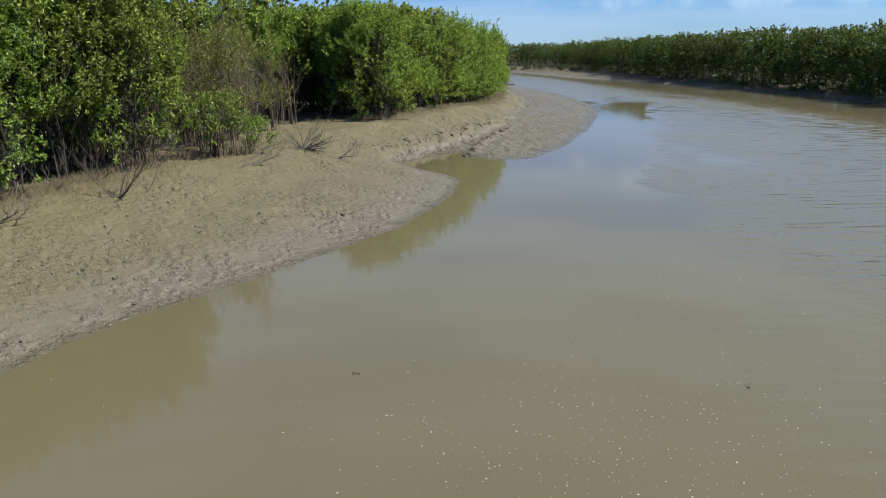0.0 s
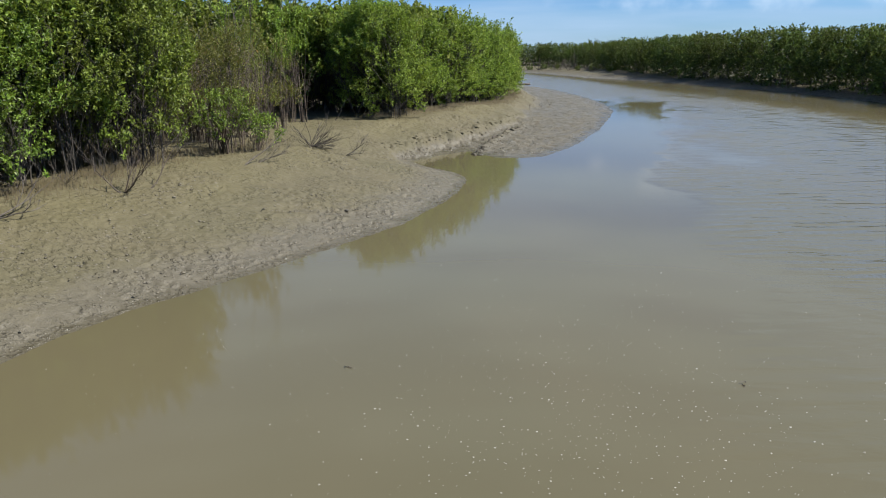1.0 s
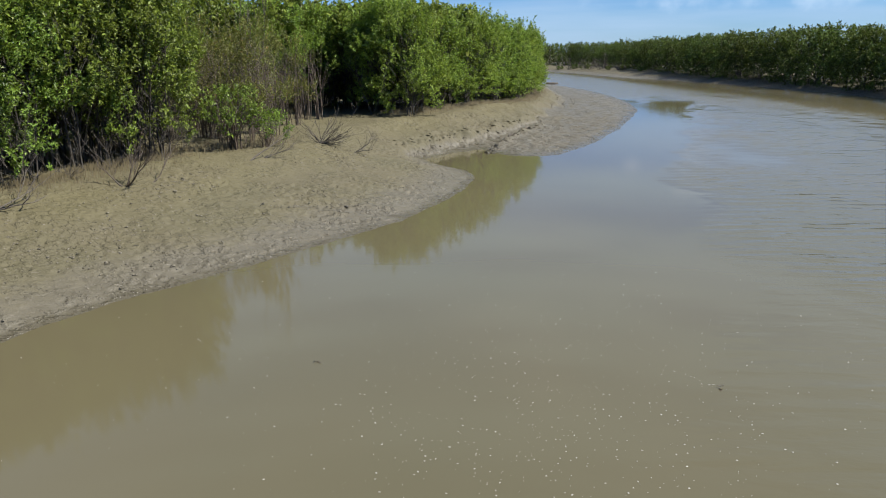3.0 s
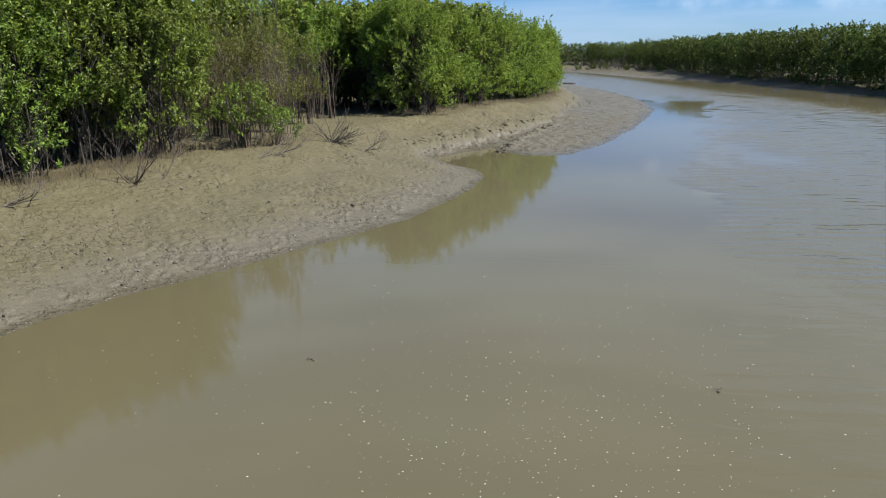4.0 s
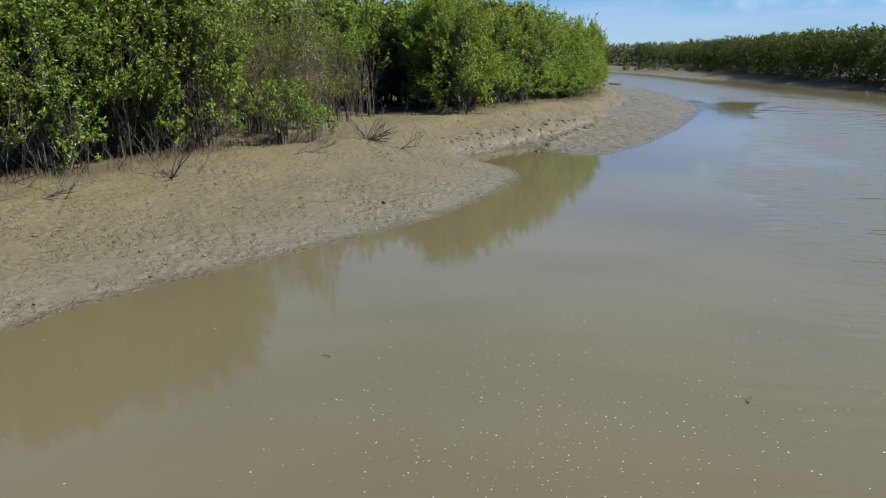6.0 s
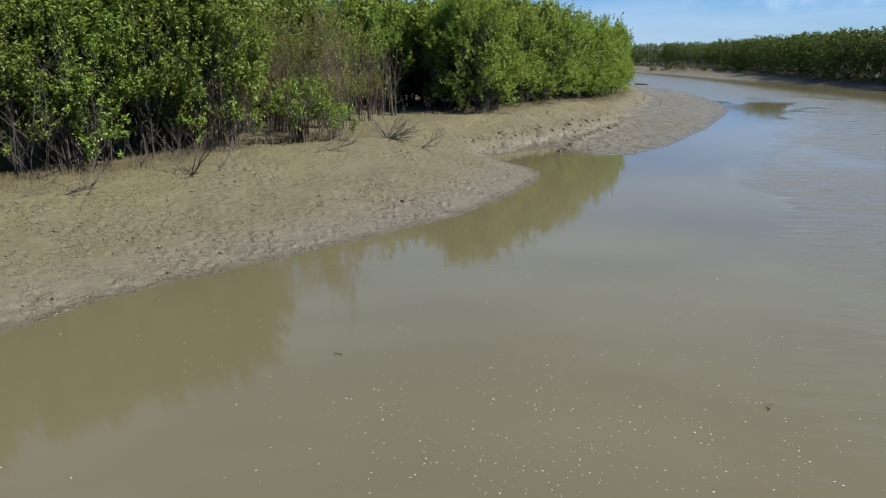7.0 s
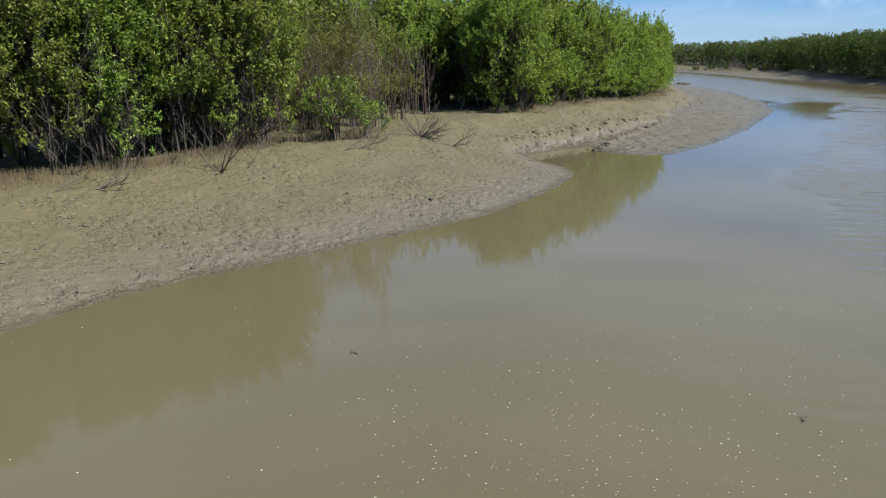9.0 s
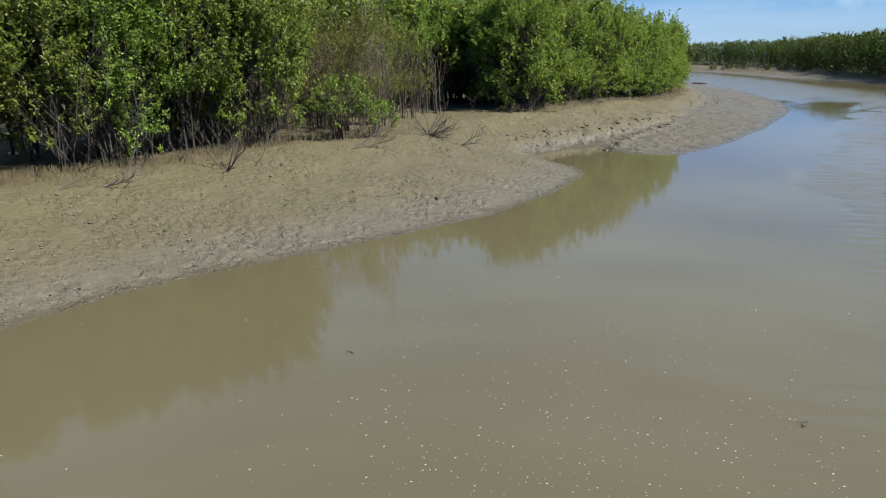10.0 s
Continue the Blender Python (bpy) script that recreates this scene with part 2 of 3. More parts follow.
MUD = mud_material()
WATER = water_material()
LEAF = leaf_material("mangrove_leaf", (0.23, 0.32, 0.042), (0.02, 0.03, 0.009), (0.24, 0.265, 0.105), 0.5, 0.36)
# lighter copy of LEAF: some of the grove's sunlight is put into the colour
LEAF_GROVE = leaf_material("grove_sunlit_leaf", (0.29, 0.41, 0.052), (0.036, 0.06, 0.015), (0.3, 0.34, 0.12), 0.5, 0.42)
LEAF_OLIVE = leaf_material("sparse_olive_leaf", (0.165, 0.165, 0.035), (0.06, 0.058, 0.018), (0.2, 0.1, 0.04), 0.5, 0.36)
# darker copy of LEAF: part of the far bank's shade is in its colour
LEAF_FAR = leaf_material("far_shaded_leaf", (0.15, 0.21, 0.034), (0.022, 0.034, 0.01), (0.18, 0.21, 0.06), 0.6, 0.14)
BARK = bark_material("grey_brown_bark", (0.026, 0.021, 0.016), (0.055, 0.047, 0.036))
BARK_RED = bark_material("reddish_stem_bark", (0.068, 0.05, 0.036), (0.115, 0.09, 0.066))
BARK_DARK = bark_material("wet_dark_wood", (0.038, 0.026, 0.018), (0.068, 0.050, 0.033), 0.6)
DEADWOOD = bark_material("weathered_dead_wood", (0.052, 0.042, 0.032), (0.1, 0.085, 0.066))
ROOT = plain_material("breathing_root_skin", (0.150, 0.120, 0.058), (0.098, 0.075, 0.038))
FOAM = plain_material("dried_foam", (0.465, 0.443, 0.375), (0.225, 0.203, 0.158))
CLOD = plain_material("dark_mud_lump", (0.045, 0.038, 0.026), (0.11, 0.092, 0.062), 0.5)
# paler than the mud: dry tops and wet highlights, both put into the colour
CRUMB = plain_material("pale_mud_crumb", (0.135, 0.117, 0.08), (0.085, 0.072, 0.047), 0.55)


# ---- small helpers ----
def mesh_from(name, verts, faces, mat, smooth=False):
    """A mesh from arrays; all faces have the same number of corners."""
    verts, faces = np.asarray(verts, float), np.asarray(faces, int)
    k = faces.shape[1]
    me = bpy.data.meshes.new(name)
    me.vertices.add(len(verts))
    me.vertices.foreach_set("co", verts.ravel())
    me.loops.add(faces.size)
    me.loops.foreach_set("vertex_index", faces.ravel().astype(np.int32))
    me.polygons.add(len(faces))
    me.polygons.foreach_set("loop_start", np.arange(0, faces.size, k, dtype=np.int32))
    me.polygons.foreach_set("use_smooth", np.full(len(faces), smooth))
    me.update(calc_edges=True)
    me.materials.append(mat)
    return me


def part(name, me, parent, label=""):
    ob = new(name, me)
    ob.parent = parent
    return tagged(ob, label)


TABLE = np.random.RandomState(7).rand(256, 256)


def value_noise(x, y):
    xi, yi = np.floor(x).astype(int), np.floor(y).astype(int)
    u, v = x - xi, y - yi
    u, v = u * u * (3 - 2 * u), v * v * (3 - 2 * v)
    a, b = TABLE[xi % 256, yi % 256], TABLE[(xi + 1) % 256, yi % 256]
    c, d = TABLE[xi % 256, (yi + 1) % 256], TABLE[(xi + 1) % 256, (yi + 1) % 256]
    return (a * (1 - u) + b * u) * (1 - v) + (c * (1 - u) + d * u) * v - 0.5


def fbm(x, y, octaves=4, gain=0.5):
    total, amp = 0.0, 1.0
    for k in range(octaves):
        total = total + amp * value_noise(x + 17.3 * k, y - 9.1 * k)
        x, y, amp = 2.03 * x, 2.03 * y, amp * gain
    return total


def smooth(a, b, x):
    t = np.clip((x - a) / (b - a), 0, 1)
    return t * t * (3 - 2 * t)


def tubes(lines, sides=5):
    """Tapered tubes along polylines: [(points, radii), ...] to vertices and quads."""
    vs, fs, base = [], [], 0
    ring = np.arange(sides) * 2 * np.pi / sides
    for pts, rad in lines:
        pts, rad = np.asarray(pts, float), np.asarray(rad, float)
        way = np.gradient(pts, axis=0)
        way /= np.linalg.norm(way, axis=1)[:, None] + 1e-9
        side = np.cross(way, np.array([0.31, 0.17, 0.93]) if abs(way[0][2]) < 0.8 else np.array([0.95, 0.3, 0.05]))
        side /= np.linalg.norm(side, axis=1)[:, None] + 1e-9
        up = np.cross(way, side)
        v = pts[:, None] + rad[:, None, None] * (np.cos(ring)[None, :, None] * side[:, None] + np.sin(ring)[None, :, None] * up[:, None])
        n = len(pts)
        idx = base + np.arange(n * sides).reshape(n, sides)
        nxt = np.roll(idx, -1, axis=1)
        vs.append(v.reshape(-1, 3))
        fs.append(np.stack([idx[:-1], nxt[:-1], nxt[1:], idx[1:]], -1).reshape(-1, 4))
        base += n * sides
    return np.concatenate(vs), np.concatenate(fs)


# ---- the plan: shores, plateau edge, height of the ground ----
SHORE_LEFT = [(-60, -900), (-15, -30), (-11.6, 0), (-9.75, 9.9), (-9.05, 11.7), (-8.3, 13.0), (-7.3, 14.5), (-6.3, 15.8), (-5.1, 17.6),
              (-4.0, 19.2), (-3.1, 20.6), (-2.2, 22.9), (-1.4, 25.6), (-1.05, 27.9), (-1.6, 29.7), (-3.1, 31.4), (-3.75, 32.8),
              (-2.8, 34.3), (-1.0, 36.4), (-0.5, 35.4), (0.3, 34.0), (1.5, 33.8), (2.8, 34.2), (4.8, 37.6), (7.7, 45.3), (9.2, 50.6),
              (11.4, 58.8), (12.1, 67.5), (11.6, 78.2), (10.2, 88.6), (7.3, 99), (2.5, 111), (-8, 124), (-40, 140), (-900, 300)]
SHORE_RIGHT = [(80, -900), (46, -30), (39, 30), (37.6, 61.7), (36.6, 69), (35.6, 78.5), (32.8, 87.4), (29.1, 98.5), (24.2, 111),
               (19.3, 121), (15.2, 136), (10, 149), (-2, 163), (-40, 182), (-900, 360)]
PLATEAU = [(-60, -900), (-24, -30), (-18.5, 0), (-16.4, 12), (-15.3, 15.5), (-13.8, 18.6), (-12.4, 21.6), (-11.2, 24.8), (-9.6, 27.2), (-8.8, 30.5),
           (-7.8, 34.5), (-6.2, 37.3), (-4.4, 40.2), (-2.9, 43.2), (-1.0, 48), (2.2, 57), (3.9, 67), (4.2, 80), (1.5, 94), (-8, 108), (-40, 122), (-900, 280)]

GULLY = [(-2.2, 35.7), (-1.5, 36.6), (-0.75, 38.0), (-0.1, 40.0), (0.6, 42.2), (1.5, 44.9), (2.6, 47.5)]
SPIT_EDGE = [(-0.6, 34.7), (-0.4, 35.6), (0.0, 37.2), (0.55, 38.9), (1.2, 41.6), (1.9, 43.8), (2.7, 46.4)]


def distance(poly, x, y):
    best = np.full(x.shape, 1e9)
    for (ax, ay), (bx, by) in zip(poly, poly[1:]):
        ux, uy = bx - ax, by - ay
        t = np.clip(((x - ax) * ux + (y - ay) * uy) / (ux * ux + uy * uy), 0, 1)
        best = np.minimum(best, np.hypot(x - ax - t * ux, y - ay - t * uy))
    return best


def beside(poly, x, y, corner):
    """True where a point lies on the corner's side of the open line poly."""
    inside = np.zeros(x.shape, bool)
    ring = [*poly, corner]
    for (ax, ay), (bx, by) in zip(ring, [*ring[1:], ring[0]]):
        cut = (ay > y) != (by > y)
        inside ^= cut & (x < (bx - ax) * (y - ay) / (by - ay if by != ay else 1e-9) + ax)
    return inside


def signed(poly, x, y, corner):
    d = distance(poly, x, y)
    return np.where(beside(poly, x, y, corner), d, -d)


def ground_height(x, y, rough=True):
    x, y = np.asarray(x, float), np.asarray(y, float)
    wob = 0.35 * fbm(x * 0.5, y * 0.5, 3) + (0.16 * fbm(x * 1.9, y * 1.9, 3) if rough else 0)
    s = signed(SHORE_LEFT, x, y, (-3000, 0)) + 0.5 * wob
    p = -signed(PLATEAU, x, y, (-3000, 0)) + 0.8 * wob + smooth(30, 36, y) * 0.7 * fbm(x * 0.6, y * 0.6, 3)
    r = signed(SHORE_RIGHT, x, y, (3000, 1000)) + 1.5 * wob
    p = np.maximum(p, 0)
    reach = np.minimum(np.maximum(s, 0) + p + 1e-6, 99 - 95 * smooth(29, 35, y) - 1.7 * smooth(46, 57, y))
    f = np.clip(1 - p / reach, 0, 1)
    low = 0.17 * (1 - np.exp(-np.maximum(s, 0) / 1.6))
    cut = smooth(29, 34, y) * smooth(58, 48, y)
    rise = (1 - cut) * (0.25 * f + 0.75 * f * f * (3 - 2 * f)) + cut * np.interp(f, [0, 0.13, 0.19, 0.26, 0.34, 1], [0, 0.04, 0.09, 0.36, 0.42, 1])
    bank = 1.35 - 0.5 * smooth(46, 60, y)
    left = np.where(s > 0, low + (bank - low) * rise, np.maximum(0.16 * s, -2.2))
    right = np.where(r > 0, 0.95 * smooth(-2.5, 9, r) - 0.105 + 0.03 * np.minimum(r, 4), np.maximum(0.2 * r, -2.2))
    z = np.maximum(left, right)
    dry = smooth(-0.02, 0.25, z)
    z = z + dry * (0.16 * fbm(x * 0.42, y * 0.42, 3) + 0.03) * (0.4 + 0.6 * smooth(0.2, 0.8, z))
    if rough:
        near = smooth(80, 30, np.hypot(x, y))
        patch = smooth(-0.12, 0.25, fbm(x * 0.55 + 40, y * 0.55, 3))
        ledge = smooth(0.02, 0.12, f) * smooth(0.55, 0.25, f) * smooth(31, 34, y) * smooth(58, 48, y)
        z = z + ledge * (0.08 * fbm(x * 0.9, y * 0.9, 3) + 0.22 * fbm(x * 2.7, y * 3.4, 3))
        # the gully that drains along the foot of the ledge, and the raised lip of the spit beside it
        g = distance(GULLY, x, y) + 0.25 * wob
        z = np.where(y > 35.3, z - (z - 0.035 - 0.012 * (y - 36)) * np.exp(-((g / 0.5) ** 4)) * smooth(48, 44.5, y), z)
        lip = distance(SPIT_EDGE, x, y) + 0.2 * wob
        z = z + 0.16 * np.exp(-((lip / 0.28) ** 2)) * (0.75 + 1.6 * fbm(x * 2.2, y * 2.2, 2))
        spit = smooth(33, 36, y) * smooth(0.35, 0.15, z) * smooth(0.01, 0.08, z)
        z = z + spit * (0.09 * fbm(x * 1.3, y * 2.6, 3) + 0.1 * fbm(x * 4, y * 6, 2) - 0.02)
        z = z + dry * (0.01 + 0.022 * patch) * fbm(x * 2.6, y * 2.6, 3) + near * dry * (0.01 + 0.04 * patch) * fbm(x * 8.5, y * 8.5, 2)
    return z


def spaced(stops):
    out = [stops[0][0]]
    for (a, step), (b, _) in zip(stops, stops[1:]):
        n = max(1, round((b - a) / step))
        out += list(a + (b - a) * (np.arange(n) + 1) / n)
    return np.array(out)


def build_ground():
    xs = spaced([(-3000, 400), (-600, 90), (-150, 15), (-60, 4), (-24, 0.6), (-17, 0.09), (-13.5, 0.06), (-1, 0.1), (3, 0.2), (13, 0.7), (28, 0.4), (46, 3),
                 (80, 15), (200, 90), (600, 400), (3000, 1)])
    ys = spaced([(-3000, 400), (-600, 90), (-150, 20), (-30, 3), (6, 0.4), (9, 0.065), (25, 0.08), (38, 0.13), (52, 0.3), (78, 0.6), (130, 1.2), (190, 8),
                 (300, 40), (700, 400), (3000, 1)])
    gx, gy = np.meshgrid(xs, ys, indexing="ij")
    z = ground_height(gx, gy)
    # prints, burrows and clods that sit in clusters on the wet slope
    rng = np.random.RandomState(11)
    made = 0
    while made < 7500:
        far = rng.rand() < 0.3
        x, y = (rng.uniform(-6, 9), rng.uniform(33, 55)) if far else (rng.uniform(-16, -1), rng.uniform(9, 38))
        if fbm(np.array([x * 0.6 + 3]), np.array([y * 0.6 - 8]), 3)[0] < rng.uniform(-0.25, 0.3):
            continue
        i, j = np.searchsorted(xs, x), np.searchsorted(ys, y)
        if not 0.05 < z[i, j] < 1.25:
            made += 1
            continue
        made += 1
        w = rng.uniform(0.035, 0.075) * (1.5 if far else 1)
        long, turn = w * rng.uniform(1, 1.8), rng.uniform(0, np.pi)
        k = 9
        a, b = slice(max(i - k, 0), i + k), slice(max(j - k, 0), j + k)
        dx, dy = gx[a, b] - x, gy[a, b] - y
        u, v = dx * np.cos(turn) + dy * np.sin(turn), -dx * np.sin(turn) + dy * np.cos(turn)
        pit = np.exp(-((u / long) ** 2 + (v / w) ** 2))
        rim = np.exp(-((u / long) ** 2 + ((v - 1.7 * w) / w) ** 2))
        deep = rng.uniform(0.016, 0.06) * (1 if rng.rand() < 0.7 else -0.7)
        z[a, b] += -deep * pit + 0.55 * deep * rim
    # the smooth drag trail from the slope down to the water
    t = np.clip((gx + 7.4) / 4.2, 0, 1)
    line = 20.1 + 1.3 * t + 0.25 * np.sin(5 * t)
    band = np.exp(-(((gy - line) / 0.32) ** 2)) * smooth(-8.1, -7.3, gx) * smooth(-2.9, -3.6, gx)
    z += -0.06 * band + 0.05 * np.exp(-(((np.abs(gy - line) - 0.55) / 0.18) ** 2)) * smooth(-8.1, -7.3, gx) * smooth(-2.9, -3.6, gx)
    n, m = len(xs), len(ys)
    idx = np.arange(n * m).reshape(n, m)
    faces = np.stack([idx[:-1, :-1], idx[1:, :-1], idx[1:, 1:], idx[:-1, 1:]], -1).reshape(-1, 4)
    me = mesh_from("ground", np.stack([gx, gy, z], -1).reshape(-1, 3), faces, MUD, True)
    tagged(new("ground", me), "tan tidal mud bank, wet and pitted towards the river", "mud bank", kind="structure")


def build_water():
    xs, ys = spaced([(-900, 60), (-60, 4), (60, 60), (900, 1)]), spaced([(-900, 60), (-60, 4), (200, 60), (700, 1)])
    gx, gy = np.meshgrid(xs, ys, indexing="ij")
    idx = np.arange(gx.size).reshape(gx.shape)
    faces = np.stack([idx[:-1, :-1], idx[1:, :-1], idx[1:, 1:], idx[:-1, 1:]], -1).reshape(-1, 4)
    me = mesh_from("water", np.stack([gx, gy, 0 * gx], -1).reshape(-1, 3), faces, WATER, True)
    tagged(new("water", me), "calm silty brown river water with light ripples", "river water", kind="structure")


build_ground()
build_water()


# ---- trees ----
def leaf_quads(rng, starts, ways, per, reach, size):
    """Leaves along short shoots, as folded four-cornered blades."""
    n = len(starts)
    along = rng.rand(n, per) ** 0.8 * reach
    base = starts[:, None] + ways[:, None] * along[..., None] + rng.normal(0, 0.03, (n, per, 3))
    side = rng.normal(0, 1, (n, per, 3))
    axis = ways[:, None] * 0.55 + side / np.linalg.norm(side, axis=-1, keepdims=True) * 0.85
    axis /= np.linalg.norm(axis, axis=-1, keepdims=True)
    away = starts * [1, 1, 0]
    away = away / (np.linalg.norm(away, axis=1)[:, None] + 0.2)
    lift = rng.normal(0, 0.45, (n, per, 3)) + away[:, None] * 0.6 + np.array([0.15, 0, 0.85])
    across = np.cross(axis, lift)
    across /= np.linalg.norm(across, axis=-1, keepdims=True) + 1e-9
    nor = np.cross(across, axis)
    length = size * rng.uniform(0.65, 1.25, (n, per, 1))
    wide = length * rng.uniform(0.2, 0.27, (n, per, 1))
    mid = base + axis * length * 0.48
    fold = nor * wide * 0.45
    v = np.stack([base, mid + across * wide + fold, base + axis * length - nor * length * 0.12, mid - across * wide + fold], 2)
    return v.reshape(-1, 3)


def make_tree(seed, h, r, stems, shoots, per, size, low, leaf=LEAF, bark=BARK, bare=0.0, thick=0.035, reach=0.55, poke=6, base=0.65, clump=9, lift=0.85):
    """Trunk and crown meshes of one mangrove: h high, crown r wide, leafy from low * h upwards."""
    rng = np.random.RandomState(seed)
    lines, tops = [], []
    for _ in range(stems):
        a, d = rng.uniform(0, 2 * np.pi), rng.uniform(0, 0.28 * r)
        end = np.array([np.cos(a) * (d + rng.uniform(0.1, 0.55) * r), np.sin(a) * (d + rng.uniform(0.1, 0.55) * r), h * rng.uniform(0.72, 0.97)])
        foot = np.array([np.cos(a) * d, np.sin(a) * d, -0.15])
        t = np.linspace(0, 1, 9)[:, None]
        bend = rng.normal(0, 0.06, (9, 3)).cumsum(0) * t * [1, 1, 0]
        pts = foot + (end - foot) * np.hstack([t ** 1.3, t ** 1.3, t]) + bend
        lines.append((pts, thick * rng.uniform(0.7, 1.3) * (1 - 0.8 * t[:, 0])))
        tops.append(pts)
    count = max(4, shoots // clump)
    u = low + (1 - low) * rng.rand(count) ** lift
    shape = np.interp(u, [0, low, low + 0.15 * (1 - low), 0.6, 0.85, 1], [base, base, 0.5 + 0.5 * base, 1.0, 0.82, 0.4])
    ang = rng.uniform(0, 2 * np.pi, count)
    rad = r * shape * (1 + 0.2 * np.sin(3 * ang + 9 * u + seed)) * rng.uniform(0.05, 1, count) ** 0.33
    heart = np.stack([rad * np.cos(ang), rad * np.sin(ang), u * h * 0.95], 1)
    pick = rng.randint(0, count, shoots)
    start = heart[pick] + rng.normal(0, 1, (shoots, 3)) * np.array([0.15, 0.15, 0.19]) * r
    start[:, 2] = np.maximum(start[:, 2], 0.6 * low * h)
    u, ang = start[:, 2] / (0.95 * h), np.arctan2(start[:, 1], start[:, 0])
    way = np.stack([np.cos(ang) * 0.55, np.sin(ang) * 0.55, 0.35 + 0.7 * u], 1) + rng.normal(0, 0.3, (shoots, 3))
    way[:poke] = np.array([0, 0, 1]) + rng.normal(0, 0.12, (poke, 3))
    start[:poke, 2] = h * rng.uniform(0.9, 1.0, poke)
    start[:poke, :2] *= 0.8
    way /= np.linalg.norm(way, axis=1)[:, None]
    for k in range(shoots):
        if rng.rand() > 0.28:
            continue
        stem = tops[rng.randint(stems)]
        root = stem[max(1, min(7, int(u[k] * 8.2) - rng.randint(1, 3)))]
        tip = start[k] + way[k] * reach * 0.8
        mid = root * 0.45 + start[k] * 0.55 - np.array([0, 0, 0.06])
        lines.append((np.array([root, mid, start[k], tip]), np.array([0.3, 0.22, 0.14, 0.05]) * thick))
    for _ in range(int(bare)):
        stem = tops[rng.randint(stems)]
        root = stem[rng.randint(1, 6)]
        a = rng.uniform(0, 2 * np.pi)
        out = np.array([np.cos(a), np.sin(a), rng.uniform(0.2, 1.4)]) * rng.uniform(0.3, 0.9)
        lines.append((np.array([root, root + out * 0.5 + rng.normal(0, 0.05, 3), root + out + [0, 0, 0.12]]), np.array([0.3, 0.18, 0.06]) * thick))
    trunk = mesh_from("trunk", *tubes(lines, 5 if size < 0.13 else 3), bark, True)
    v = leaf_quads(rng, start, way, per, reach, size)
    crown = mesh_from("crown", v, np.arange(len(v)).reshape(-1, 4), leaf)
    return trunk, crown


def plant(meshes, x, y, turn, size, name, label, category, group):
    root = new(name)
    root.empty_display_size = 0.3
    root.matrix_basis = Matrix.LocRotScale((x, y, float(ground_height([x], [y], False)[0]) - 0.03), Euler((0, 0, turn)), (size, size, size * random.uniform(0.94, 1.06)))
    part("trunk", meshes[0], root)
    part("crown", meshes[1], root)
    return tagged(root, label, category, group)


def wood(spots, name, label, leaf):
    """Many trees nobody could count, joined into one mesh: [(meshes, x, y, turn, size), ...]."""
    sets = ([], [])
    for meshes, x, y, turn, size in spots:
        m = Matrix.LocRotScale((x, y, float(ground_height([x], [y], False)[0]) - 0.03), Euler((0, 0, turn)), (size, size, size))
        m = np.array(m)
        for k in (0, 1):
            me = meshes[k]
            v, f = np.empty(3 * len(me.vertices)), np.empty(len(me.loops), np.int32)
            me.vertices.foreach_get("co", v)
            me.loops.foreach_get("vertex_index", f)
            sets[k].append((v.reshape(-1, 3) @ m[:3, :3].T + m[:3, 3], f.reshape(-1, 4)))
    vs, fs, base, split = [], [], 0, 0
    for k in (0, 1):
        for v, f in sets[k]:
            vs.append(v)
            fs.append(f + base)
            base += len(v)
        split = sum(len(f) for f in fs) if k == 0 else split
    me = mesh_from(name, np.concatenate(vs), np.concatenate(fs), BARK)
    me.materials.append(leaf)
    slot = np.zeros(len(me.polygons), np.int32)
    slot[split:] = 1
    me.polygons.foreach_set("material_index", slot)
    tagged(new(name, me), label, "woodland", kind="stuff")


NEAR = [make_tree(s, 5.7, 1.4, 4, 370, 21, 0.136, 0.13, bare=3, lift=0.7, base=0.7) for s in (1, 2, 3, 4)]
NEAR_THIN = [make_tree(s, 5.7, 1.15, 5, 190, 23, 0.128, 0.4, bare=9) for s in (5, 6)]
MID = [make_tree(s, 6.0, 1.6, 3, 170, 15, 0.19, 0.32, reach=0.6, poke=9) for s in (15, 16, 17)]
GROVE_MID = [make_tree(s, 6.0, 1.6, 3, 170, 15, 0.19, 0.12, reach=0.6, poke=9, leaf=LEAF_GROVE) for s in (18, 19)]
BACK = [make_tree(s, 6.1, 1.7, 2, 90, 12, 0.27, 0.15, reach=0.65) for s in (11, 12, 13)]
FILL = [make_tree(s, 5.9, 2.1, 1, 54, 8, 0.43, 0.05, leaf=LEAF_FAR, reach=0.8, thick=0.06, base=0.95, clump=2) for s in (71, 72, 73)]
# broad high crowns, added to keep the sun out of the hollow
ROOF = [make_tree(s, 6.1, 2.3, 2, 90, 8, 0.42, 0.5, leaf=LEAF_FAR, reach=0.8, thick=0.06, base=1.0) for s in (74, 75)]
GROVE = [make_tree(s, 6.2, 1.7, 4, 300, 17, 0.165, 0.08, reach=0.6, bare=4, poke=10, leaf=LEAF_GROVE, lift=0.85, base=0.85, clump=10) for s in (21, 22, 23, 24)]
HOLLOW = [make_tree(s, 6.5, 1.75, 3, 330, 18, 0.18, 0.5, bark=BARK, bare=5, poke=12, reach=0.6, leaf=LEAF_GROVE) for s in (31, 32)]
SPARSE = [make_tree(s, 4.5, 1.05, 11, 62, 15, 0.12, 0.34, leaf=LEAF_OLIVE, bark=BARK_RED, bare=34, thick=0.02, clump=4) for s in (41, 42)]
POLES = [make_tree(s, 4.3, 0.9, 12, 20, 14, 0.13, 0.7, bark=BARK_RED, bare=22, thick=0.022, poke=6, leaf=LEAF_GROVE) for s in (35, 36)]
